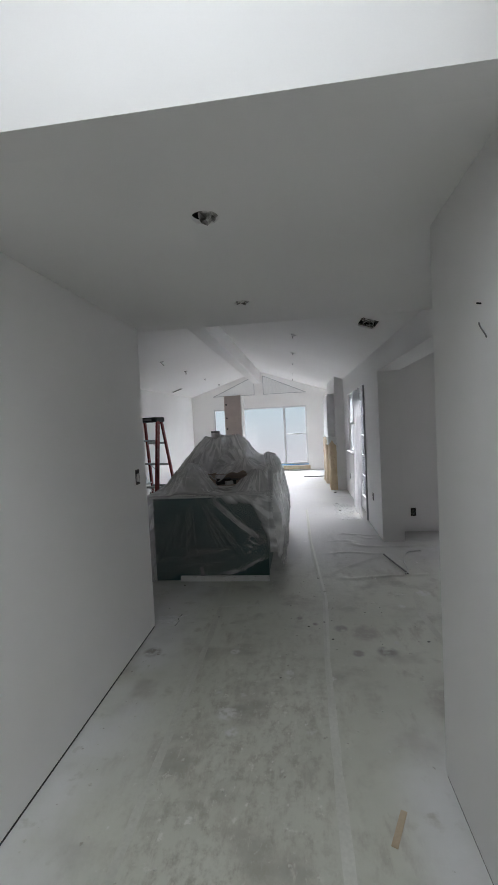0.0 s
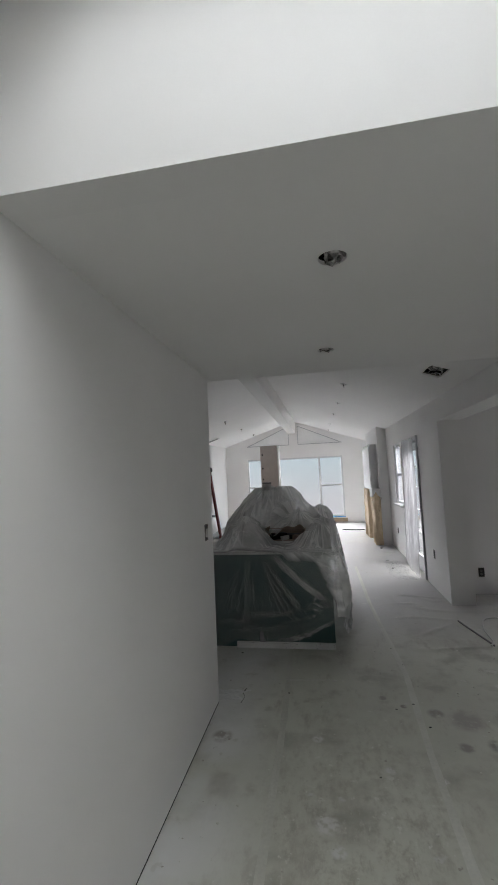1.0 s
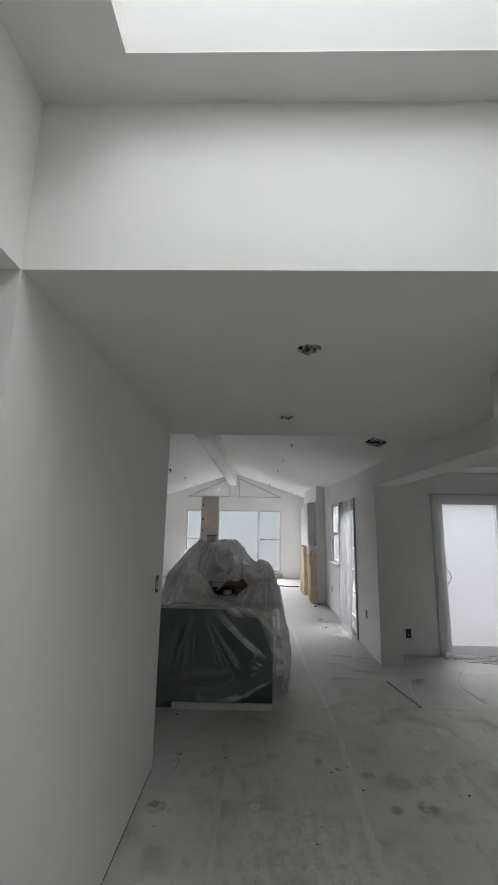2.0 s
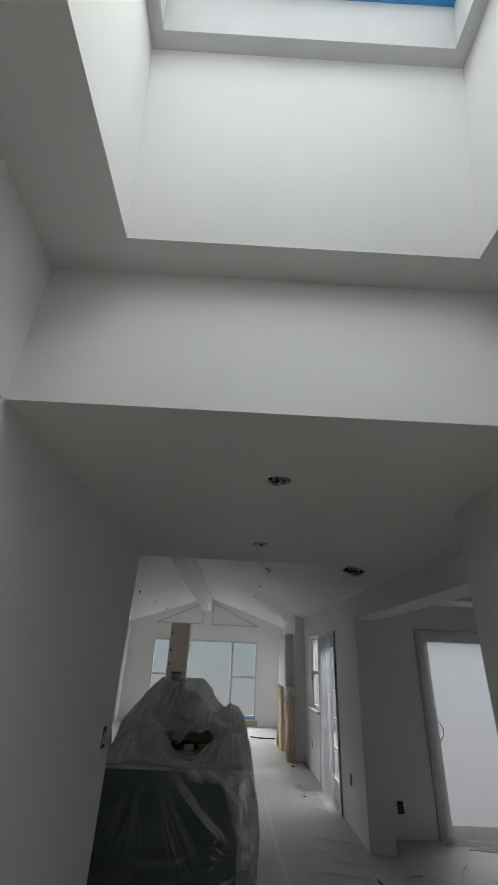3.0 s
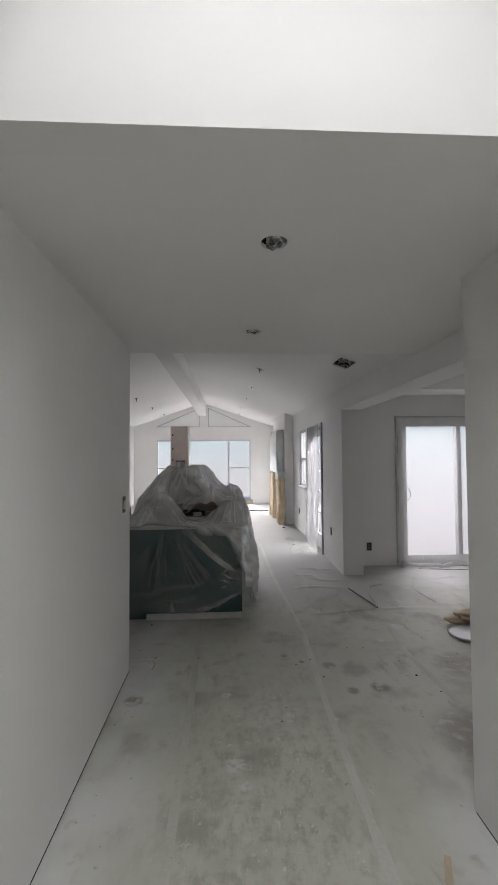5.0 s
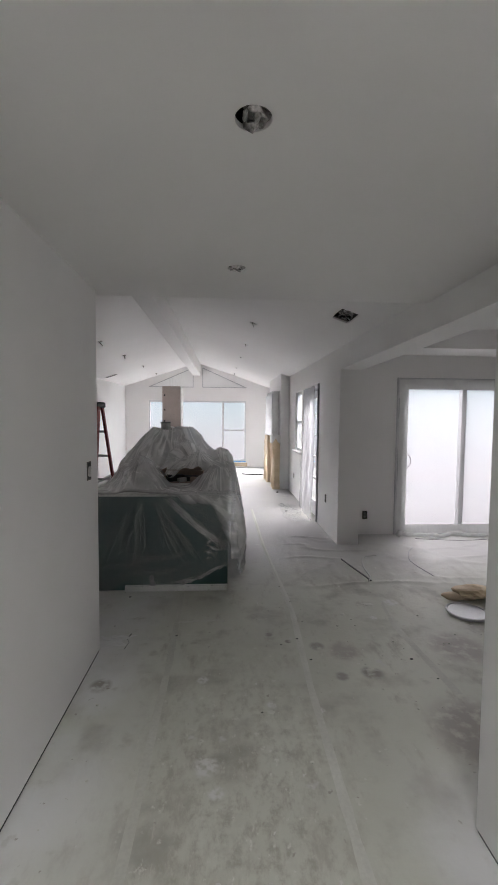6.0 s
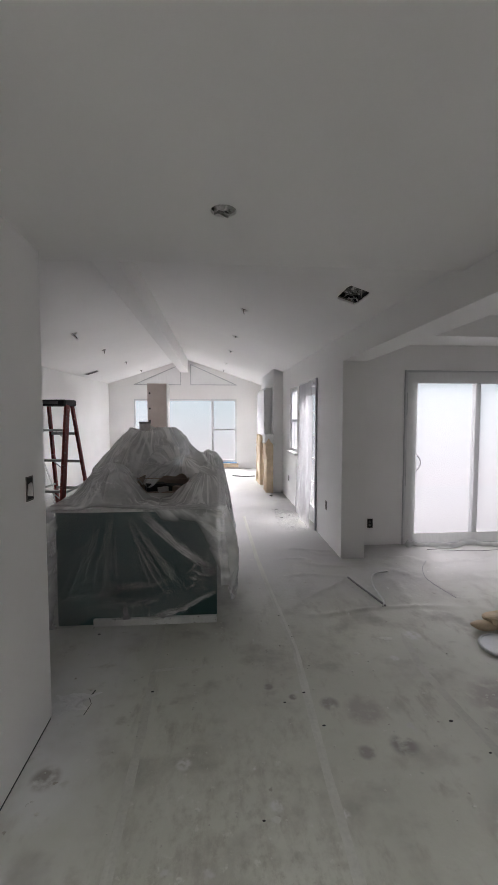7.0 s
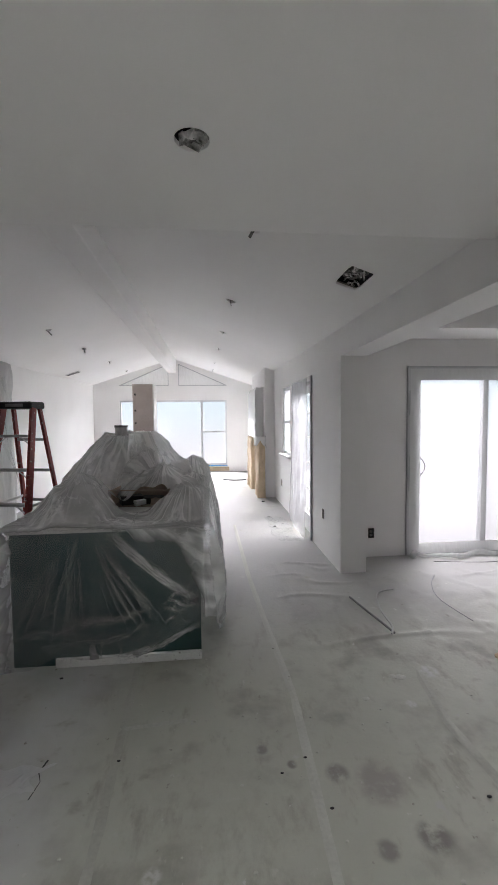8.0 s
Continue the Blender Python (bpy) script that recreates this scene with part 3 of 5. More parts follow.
thick(setting("ceiling_vault_west", sheet_with_holes(VAULT_Y - 0.2, FAR + 0.1, 0, (RIDGE_X - WEST + 0.1) * SL, WESTCANS,
                                                     lambda u, v: (RIDGE_X - v / SL, u, roof(RIDGE_X - v / SL, u))), CEILING, "white primed sloping drywall ceiling"), 0.016)
# Unseen cover over the vault, added to keep stray light out.
bm = bmesh.new()
slab_polygon(bm, [(RIDGE_X, RIDGE_Z + 0.3), (EAST + 0.4, roof(EAST + 0.4) + 0.2), (EAST + 0.4, roof(EAST + 0.4) + 0.3), (RIDGE_X, RIDGE_Z + 0.45),
                  (WEST - 0.4, roof(WEST - 0.4) + 0.3), (WEST - 0.4, roof(WEST - 0.4) + 0.2)], 3.7, FAR + 0.16)
setting("unseen_roof_cover", bm, EARTH, "unseen cover added above the vault against light leaks")
# Unseen cover over the entry and nook, open only at the skylight.
setting("unseen_roof_cover_entry", boxes((-3.6, 5.5, -1.6, -0.9, 3.14, 3.2), (-3.6, -0.62, -0.9, 1.72, 3.14, 3.2), (0.95, 5.5, -0.9, 1.72, 3.14, 3.2), (-3.6, 5.5, 1.72, 3.7, 3.14, 3.2)), EARTH)
beam = setting("ridge_beam", boxes((RIDGE_X - 0.17, RIDGE_X + 0.08, VAULT_Y, FAR - 0.003, 3.0, 3.38), bevel=0.012), CEILING, "white primed drywall boxed ridge beam")

# nook with the sliding door
DX0, DX1, DZ = 2.50, 4.42, 2.145
setting("wall_nook_back", boxes((1.80, DX0, NOOK_Y, NOOK_Y + 0.15, 0, 2.9), (DX1, NOOK_E, NOOK_Y, NOOK_Y + 0.15, 0, 2.9), (DX0, DX1, NOOK_Y, NOOK_Y + 0.15, DZ, 2.9)), PRIMER,
        "white primed drywall round a sliding door")
setting("wall_nook_east", boxes((NOOK_E, NOOK_E + 0.12, 2.495, NOOK_Y + 0.15, 0, 2.9)), PRIMER)
setting("wall_nook_south", boxes((RIGHT + 0.12, NOOK_E, 2.495, RWALL_END, 0, 2.9)), PRIMER)
setting("pillar", boxes((EAST, 1.80, 6.31, NOOK_Y, 0, 2.7)), PRIMER, "white primed drywall pillar")
setting("beam_nook", boxes((EAST, 1.80, RWALL_END, 6.31, 2.235, 2.7)), PRIMER, "white primed dropped beam over the nook opening")
setting("ceiling_nook", boxes((1.80, NOOK_E, 6.2, NOOK_Y, 2.50, 2.6), (1.80, NOOK_E, RWALL_END, 3.2, 2.50, 2.6), (1.80, 2.35, 3.2, 6.2, 2.50, 2.6), (4.6, NOOK_E, 3.2, 6.2, 2.50, 2.6),
                              (2.35, 4.6, 3.2, 6.2, 2.74, 2.8), (2.29, 2.35, 3.14, 6.26, 2.6, 2.8), (4.6, 4.66, 3.14, 6.26, 2.6, 2.8), (2.35, 4.6, 3.14, 3.2, 2.6, 2.8), (2.35, 4.6, 6.2, 6.26, 2.6, 2.8)),
        CEILING, "white primed tray ceiling")

# ---- windows and doors ----


def frame_rows(a0, a1, z0, z1, w):
    """Four bars of a frame in the plane a, z."""
    return [(a0, a1, z1 - w, z1), (a0, a1, z0, z0 + w), (a0, a0 + w, z0 + w, z1 - w), (a1 - w, a1, z0 + w, z1 - w)]


def wavy(a0, a1, z0, z1, y, amp, seed, step=0.05, flare=0.0):
    """A hanging film in the plane x, z with soft folds."""
    bm = bmesh.new()
    nx, nz = max(2, round((a1 - a0) / step)), max(2, round((z1 - z0) / step))
    g = [[None] * (nz + 1) for _ in range(nx + 1)]
    for i in range(nx + 1):
        for j in range(nz + 1):
            x, z = a0 + (a1 - a0) * i / nx, z0 + (z1 - z0) * j / nz
            d = noise.noise(Vector((x * 5 + seed, z * 0.9, seed))) + 0.5 * noise.noise(Vector((x * 13, z * 3 + seed, 3)))
            g[i][j] = bm.verts.new((x, y - abs(amp) * 0.9 + amp * d - flare * (1 - j / nz) ** 2, z))
    for i in range(nx):
        for j in range(nz):
            bm.faces.new((g[i][j], g[i + 1][j], g[i + 1][j + 1], g[i][j + 1]))
    return bm


def window_unit(name, label, a0, a1, z0, z1, mullions, rails, place, film=True, frame_w=0.05):
    """A vinyl window seen from the room; a runs along the wall, place turns it into the wall."""
    ob = tagged(new(name), label, "window", kind="structure")
    ob.matrix_world = place
    for r in frame_rows(a0, a1, z0, z1, frame_w):
        part("window_frame", boxes((r[0], r[1], 0.03, 0.11, r[2], r[3]), bevel=0.004), VINYL, ob)
    for x in mullions:
        part("mullion", boxes((x - 0.035, x + 0.035, 0.035, 0.10, z0 + frame_w, z1 - frame_w), bevel=0.004), VINYL, ob)
    for xa, xb, z in rails:
        part("sash_rail", boxes((xa, xb, 0.04, 0.09, z - 0.025, z + 0.025), bevel=0.004), VINYL, ob)
    cuts = [a0 + frame_w, *sum(([m - 0.035, m + 0.035] for m in mullions), []), a1 - frame_w]
    for xa, xb in zip(cuts[::2], cuts[1::2]):
        part("pane", boxes((xa, xb, 0.066, 0.072, z0 + frame_w, z1 - frame_w)), GLASS, ob).visible_shadow = False
    if film:
        part("film", wavy(a0 + 0.01, a1 - 0.01, z0 + 0.01, z1 - 0.005, 0.02, 0.006, a0, 0.08), WINDOW_FILM, ob, "clear masking film taped over the panes", True)
    return ob


w1 = window_unit("window_1", "wide white vinyl window masked with film", KX0, KX1, KZ0, KZ1, [-1.68, -0.01], [(0.03, 0.69, 1.225), (-2.38, -1.72, 1.225)], pose(0, FAR, 0))
part("window_sill", boxes((-0.10, 0.80, -0.05, 0.05, 0.03, 0.15), bevel=0.006), PINE, w1, "bare pine board under the window")
part("sill_film", boxes((KX0, KX1, -0.012, -0.002, 0.18, 0.206)), BLUE_TAPE, w1, "blue tape along the sill")
ROT = Matrix.Translation((EAST, 0, 0)) @ pose(0, 0, 0, 0, 0, -90)
w2 = window_unit("window_2", "narrow white vinyl window masked with film", -WY1, -WY0, WZ0, WZ1, [], [(-WY1 + 0.05, -WY0 - 0.05, 1.55)], ROT)
part("window_sill", boxes((-WY1 - 0.08, -WY0 + 0.06, -0.06, 0.03, WZ0 - 0.035, WZ0 - 0.003), bevel=0.006), TRIM, w2)

d1 = tagged(new("door_1"), "glazed white side door behind hanging film", "door", kind="structure")
d1.matrix_world = ROT
for r in ((-FY1, -FY0, -0.012, 0.15, FZ - 0.02, FZ), (-FY1, -FY1 + 0.02, -0.012, 0.15, 0, FZ - 0.02), (-FY0 - 0.02, -FY0, -0.012, 0.15, 0, FZ - 0.02)):
    part("jamb", boxes(r), CASING_GREY, d1, "grey masked jamb")
part("casing", boxes((-FY0, -FY0 + 0.055, -0.022, 0, 0, FZ + 0.06), bevel=0.004), CASING_GREY, d1, "dark masked casing")
part("casing", boxes((-FY1 - 0.055, -FY1, -0.022, 0, 0, FZ + 0.06), bevel=0.004), TRIM, d1)
part("casing", boxes((-FY1, -FY0, -0.022, 0, FZ, FZ + 0.06), bevel=0.004), TRIM, d1)
a0, a1 = -FY1 + 0.025, -FY0 - 0.025
for r in ((a0, a0 + 0.11, 0.05, 0.09, 0.01, FZ - 0.03), (a1 - 0.11, a1, 0.05, 0.09, 0.01, FZ - 0.03), (a0 + 0.11, a1 - 0.11, 0.05, 0.09, 0.01, 0.25), (a0 + 0.11, a1 - 0.11, 0.05, 0.09, FZ - 0.15, FZ - 0.03)):
    part("door_rail", boxes(r, bevel=0.003), VINYL, d1)
for z in (0.62, 0.98, 1.34, 1.68):
    part("muntin", boxes((a0 + 0.11, a1 - 0.11, 0.055, 0.085, z - 0.012, z + 0.012)), VINYL, d1)
part("pane", boxes((a0 + 0.11, a1 - 0.11, 0.067, 0.073, 0.25, FZ - 0.15)), GLASS, d1).visible_shadow = False
film1 = part("hanging_film", wavy(-FY1 - 0.02, -FY0 + 0.01, 0.012, FZ + 0.03, -0.022, 0.030, 2.7, 0.03, 0.05), DOOR_FILM, None, "", True)
film1.matrix_world = ROT
tagged(film1, "loose clear plastic film hanging over a side door", "plastic film")

d2 = tagged(new("door_2"), "white sliding glass door masked with film", "sliding door", kind="structure")
d2.matrix_world = pose(0, NOOK_Y, 0)
for r in ((DX0 - 0.03, DX1 + 0.03, DZ, DZ + 0.045), (DX0 - 0.045, DX0, 0.0, DZ + 0.045), (DX1, DX1 + 0.045, 0.0, DZ + 0.045)):
    part("casing", boxes((r[0], r[1], -0.018, 0, r[2], r[3]), bevel=0.003), TRIM, d2)
part("casing", boxes((DX0 - 0.052, DX0 - 0.040, -0.024, 0, 0.0, DZ + 0.045)), PALE_EDGE, d2, "grey tape edge of the mask")
part("casing", boxes((DX0 - 0.033, DX1 + 0.05, -0.026, 0, DZ + 0.028, DZ + 0.042)), PALE_EDGE, d2, "grey tape edge of the mask")
for r in frame_rows(DX0, DX1, 0.0, DZ, 0.045):
    part("door_frame", boxes((r[0], r[1], 0.0, 0.13, r[2], r[3]), bevel=0.003), VINYL, d2)
for xa, xb, y in ((DX0 + 0.045, 3.465, 0.03), (3.40, DX1 - 0.045, 0.08)):
    leaf = part("leaf", boxes(*[(r[0], r[1], y, y + 0.04, r[2], r[3]) for r in frame_rows(xa, xb, 0.045, DZ - 0.045, 0.065)], bevel=0.003), VINYL, d2)
    part("pane", boxes((xa + 0.065, xb - 0.065, y + 0.017, y + 0.023, 0.11, DZ - 0.11)), GLASS, leaf).visible_shadow = False
bm = bmesh.new()
tube(bm, [(2.60 + 0.055 * math.sin(math.pi * k / 12), -0.012 - 0.03 * math.sin(math.pi * k / 12), 0.92 + 0.24 * k / 12) for k in range(13)], 0.006)
part("pull_handle", bm, CABLE, d2, "grey curved pull handle", True)
film2 = part("masking_film", wavy(DX0 - 0.03, DX1 + 0.03, 0.006, DZ + 0.02, -0.004, 0.01, 5.2, 0.04, 0.0), SLIDER_FILM, d2, "clear masking film taped over the door", True)
for r in frame_rows(DX0 - 0.02, DX1 + 0.02, 0.02, DZ + 0.015, 0.125):
    part("film_border", wavy(r[0], r[1], r[2], r[3], -0.02, 0.006, r[0] + r[2], 0.02), WHITE_FILM, d2, "crinkled taped film border", True)

# ---- kitchen island under plastic ----
IX0, IX1, IY0, IY1 = -1.12, 0.115, 4.955, 7.40
isl = thing("kitchen_island", ((IX0 + IX1) / 2, (IY0 + IY1) / 2, 0), "dark green panelled kitchen island under plastic", "kitchen island")
hx, hy = (IX1 - IX0) / 2, (IY1 - IY0) / 2
part("end_panel", boxes((-hx + 0.02, hx, -hy, -hy + 0.02, 0.003, 0.885), bevel=0.002), GREEN, isl, "deep green painted end panel")
part("carcass", boxes((-hx + 0.03, hx - 0.02, -hy + 0.021, hy, 0.0, 0.884)), GREEN, isl)
part("plinth_board", boxes((-hx + 0.29, hx, -hy - 0.03, -hy - 0.004, 0.002, 0.058), bevel=0.003), BOARDWHITE, isl, "scuffed white board at the base")
part("worktop", boxes((-hx, hx + 0.012, -hy - 0.012, hy, 0.885, 0.913), bevel=0.003), STONE, isl, "pale worktop")


def crumple(bm, amount, scale, seed):
    for v in bm.verts:
        v.co += amount * Vector((noise.noise(v.co * scale + Vector((seed, 0, 0))), noise.noise(v.co * scale + Vector((0, seed, 0))), noise.noise(v.co * scale + Vector((0, 0, seed)))))
    return bm


def carton(at, turn, wide, deep, high, label, material, flaps=False):
    ob = thing("cardboard_box", at, label, "box", turn=turn)
    t = 0.006
    first = part("side", boxes((-wide / 2, wide / 2, -deep / 2, -deep / 2 + t, 0, high)), material, ob)
    part("side", boxes((-wide / 2, wide / 2, deep / 2 - t, deep / 2, 0, high)), material, ob)
    part("side", boxes((-wide / 2, -wide / 2 + t, -deep / 2 + t, deep / 2 - t, 0, high)), material, ob)
    part("side", boxes((wide / 2 - t, wide / 2, -deep / 2 + t, deep / 2 - t, 0, high)), material, ob)
    part("bottom", boxes((-wide / 2 + t, wide / 2 - t, -deep / 2 + t, deep / 2 - t, 0.001, t)), material, ob)
    if flaps:
        bpy.data.objects.remove(first)
        bm = bmesh.new()
        box(bm, -wide / 2, wide / 2, -0.16, 0, 0, 0.005, m=Matrix.Translation((0, -deep / 2, high)) @ pose(0, 0, 0, -8))
        part("flap", bm, material, ob)
        bm = bmesh.new()
        box(bm, -wide / 2, wide / 2, 0, 0.08, 0, 0.005, m=Matrix.Translation((0, deep / 2 - 0.012, high)) @ pose(0, 0, 0, 62))
        part("flap", bm, material, ob)
    else:
        part("lid", boxes((-wide / 2, wide / 2, -deep / 2, deep / 2, high + 0.001, high + t)), material, ob)
    return ob


TOP = 0.913


def packed(at, turn, size, name, material, label):
    ob = part(name, crumple(boxes((-size[0], size[0], -size[1], size[1], 0, size[2]), bevel=0.006), 0.006, 14, at[0]), material)
    ob.matrix_world = pose(*at, 0, 0, turn)
    return tagged(ob, label, "packing")


# Two black blocks added to darken the inside of the open box.
packed((-0.46, 5.70, TOP + 0.0062), 20, (0.09, 0.06, 0.07), "dark_filler_block", BLACK, "black block added for the open box's shaded inside")
packed((-0.30, 5.72, TOP + 0.0062), -15, (0.09, 0.07, 0.05), "dark_filler_block", BLACK, "low black block added for the open box's shaded inside")
packed((-0.38, 5.62, TOP + 0.0062), 40, (0.05, 0.02, 0.045), "packing_bag", BOARDWHITE, "small white bag inside the open box")
packed((-0.24, 5.63, TOP + 0.0062), -30, (0.05, 0.03, 0.05), "packing_bag", CARDBOARD, "folded brown card inside the open box")
carton((-0.60, 6.43, TOP), 3, 0.46, 0.38, 0.435, "large pale cardboard box under plastic on the worktop", BOARDWHITE)
carton((-0.36, 5.74, TOP), -6, 0.46, 0.34, 0.135, "open brown cardboard box seen through a tear", CARDBOARD, True)
carton((0.00, 6.85, TOP), 4, 0.22, 0.26, 0.20, "small white box at the worktop's back", BOARDWHITE)
carton((0.01, 5.34, TOP), 3, 0.17, 0.20, 0.115, "low pale box on the worktop", BOARDWHITE)
carton((-0.70, 5.42, TOP), 20, 0.20, 0.22, 0.19, "pale box under plastic on the worktop", BOARDWHITE)
tb = thing("cardboard_tube", (-0.655, 6.32, 1.36), "short grey cardboard tube standing on the heap", "tube")
bm = bmesh.new()
bmesh.ops.create_cone(bm, cap_ends=True, segments=24, radius1=0.058, radius2=0.058, depth=0.19, matrix=Matrix.Translation((0, 0, 0.095)))
body = part("tube_body", bm, KRAFT_DUST, tb, smooth=False)
bm = bmesh.new()
bmesh.ops.create_cone(bm, cap_ends=True, segments=24, radius1=0.064, radius2=0.064, depth=0.02, matrix=Matrix.Translation((0, 0, 0.192)))
part("rim", bm, CABLE, body)

# the sheet: a film laid over worktop and heap, hanging to the floor
PEAKS = ((-0.57, 6.42, 0.505, 0.72, 0.64, 0.36, 0.95), (-0.77, 5.36, 0.295, 0.34, 0.46, 0.10, 1.05), (-0.22, 5.92, 0.27, 0.46, 0.46, 0.12, 1.0),
         (0.06, 6.15, 0.15, 0.30, 0.40, 0.2, 1.0), (0.03, 5.32, 0.15, 0.30, 0.34, 0.35, 1.0), (0.0, 6.85, 0.215, 0.20, 0.22, 0.6, 1.0))


def heap(x, y):
    """Height of the covered heap over the worktop: the highest of some tents, (place, height, radii, flat top, steepness)."""
    h = 0.0
    for px, py, ph, rx, ry, flat, power in PEAKS:
        r = math.hypot((x - px) / rx, (y - py) / ry)
        if r < 1:
            k = 1 - max(0, r - flat) / (1 - flat)
            h = max(h, ph * k ** power - 0.02 * (r < flat) * r)
    return h


def ridged(x, y, z):
    return 1 - min(1, 5 * abs(noise.noise(Vector((x, y, z)))))


def drape(x0, x1, y0, y1, hem, spread, veil, seed, step, keep):
    """A sheet over a box top with hanging sides, as a mesh with a weave (UV) and a veil. hem(side, s): length of the hanging side;
    spread(side, s): how far its foot stands out; veil(x, y, z): how many layers lie there; keep(x, y, z): false inside a tear."""
    bm = bmesh.new()
    layer = bm.verts.layers.float.new("veil")
    uvl = bm.loops.layers.uv.new("weave")
    weave = {}
    xs = np.arange(x0 - 0.95, x1 + 0.95 + step, step)
    ys = np.arange(y0 - 0.95, y1 + 0.95 + step, step)
    g = {}
    for i, a in enumerate(xs):
        for j, b in enumerate(ys):
            dx = x0 - a if a < x0 else (a - x1 if a > x1 else 0)
            dy = y0 - b if b < y0 else (b - y1 if b > y1 else 0)
            cx, cy = min(max(a, x0), x1), min(max(b, y0), y1)
            d = math.hypot(dx, dy)
            fold = noise.noise(Vector((a * 7 + seed, b * 7, seed))) + 0.5 * noise.noise(Vector((a * 17, b * 17 + seed, 1)))
            if d < 1e-6:
                h = heap(cx, cy)
                crest = ridged(a * 2.4, b * 1.6, seed) * 0.040 + ridged(a * 4.5 + 3, b * 4, seed + 2) * 0.020 + ridged(a * 9 + 1, b * 9, seed + 5) * 0.004
                x, y, z = cx, cy, TOP + 0.016 + h + 0.004 * fold + crest * (0.35 + min(1, h * 6))
                near = min(PEAKS, key=lambda p: math.hypot((cx - p[0]) / p[3], (cy - p[1]) / p[4]))
                w = (math.atan2(cy - near[1], cx - near[0]) * 0.5, math.hypot(cx - near[0], cy - near[1]))
            else:
                side = "x1" if a > x1 and dx >= dy else "x0" if a < x0 and dx >= dy else "y0" if b < y0 else "y1"
                s = cy if side[0] == "x" else cx
                L = hem(side, s)
                if d > L + step:
                    continue
                d = min(d, L)
                ux, uy = (math.copysign(dx, a - x1 if a > x1 else -1), math.copysign(dy, b - y1 if b > y1 else -1))
                ux, uy = ux / math.hypot(dx, dy), uy / math.hypot(dx, dy)
                f = d / L
                edge = heap(cx, cy) * max(0, 1 - d * 2.5)
                z = TOP + 0.016 - d + edge
                if side == "y0":
                    w = (math.atan2(s + 0.62, 0.32 + d) * 1.2, math.hypot(s + 0.62, 0.32 + d))
                else:
                    w = (s, d)
                bx, by = cx + ux * 0.3, cy + uy * 0.3
                p = Vector((bx * 6 + seed, by * 6, d * 1.5))
                folds = 0.7 + 0.8 * noise.noise(p) + 0.55 * ridged(bx * 3.5, by * 3.5, d * 0.9) + 0.3 * ridged(bx * 8, by * 8, d * 6) + 0.12 * noise.noise(p * 3)
                stand = spread("x1" if a > x1 else "x0", cy) * ux * ux + spread("y0" if b < y0 else "y1", cx) * uy * uy
                bulge = math.sin(math.pi * min(1, 0.06 + 0.80 * f)) * ux * ux + f ** 1.3 * uy * uy
                o = 0.022 + stand * bulge + (0.014 + 0.030 * f) * max(0, folds)
                x, y = cx + ux * o, cy + uy * o
                z = max(z, 0.006 + 0.01 * abs(fold))
            if not keep(x, y, z):
                continue
            v = g[i, j] = bm.verts.new((x, y, z))
            v[layer] = veil(x, y, z)
            weave[v] = w
    for i, j in g:
        q = [g.get(k) for k in ((i, j), (i + 1, j), (i + 1, j + 1), (i, j + 1))]
        if all(q):
            for lp in bm.faces.new(q).loops:
                lp[uvl].uv = weave[lp.vert]
    for v in [v for v in bm.verts if not v.link_faces]:
        bm.verts.remove(v)
    rim = {v: [e.other_vert(v) for e in v.link_edges if e.is_boundary] for v in bm.verts if v.is_boundary}
    for _ in range(6):
        at = {v: (v.co * 2 + sum((o.co for o in near), Vector())) / (2 + len(near)) for v, near in rim.items()}
        for v, co in at.items():
            v.co = co
    return bm


def hem1(side, s):
    if side == "y0":
        base = 0.900 + 0.012 * math.sin(s * 9) - 0.07 * min(1, max(0, (s + 0.95) / 0.15))
        return base - max(0, s + 0.25) * 0.64
    if side == "x1":
        return 0.93 - max(0, 5.30 - s) * 0.75
    return 0.92


def spread1(side, s):
    return 0.10 if side == "x1" else 0.13 if side == "x0" else 0.015


def torn(x, y, z):
    u, v = (x + 0.34 - 0.35 * (y - 5.5)) / 0.19, (y - 5.48) / 0.19
    return u * u + v * v + 0.5 * noise.noise(Vector((x * 9, y * 9, 0))) > 1


def layers(x, y, z):
    """Several layers over the heap and down the aisle side, one clear layer over the end panel."""
    n1 = noise.noise(Vector((x * 2.5, y * 2.5, z * 2.5)))
    n2 = noise.noise(Vector((x * 7, y * 7, z * 7 + 3)))
    if z > TOP - 0.01 and y > IY0 - 0.03:
        return min(1, 0.80 + 0.26 * n1 + 0.14 * n2)
    if y < IY0 - 0.01 and x < IX1 + 0.03:
        low = 0.89 - 0.30 * max(0, x + 0.39) if x < -0.04 else 0.785 - 2.1 * (x + 0.04)
        k = (z - low + 0.06 * n1 + 0.04 * n2) / 0.10
        foot = max(0, 0.26 - z + 0.14 * n1) / 0.26
        rim = max(0, 1 - (x - IX0) / 0.07)
        return (0.72 + 0.2 * n1) * min(1, max(0, k)) * min(1, max(0, (x + 0.45) / 0.08)) + 0.05 * foot + 0.25 * rim
    if x > IX1:
        return 0.62 + 0.34 * n1 + 0.15 * n2
    return 0.5 + 0.3 * n1


sheet = part("plastic_sheet", drape(IX0 - 0.01, IX1 + 0.02, IY0 - 0.02, IY1, hem1, spread1, layers, 4.0, 0.019, torn), DRAPE, None, "", True)
tagged(sheet, "crumpled clear plastic sheet draped over the island and heaped boxes", "plastic sheet")


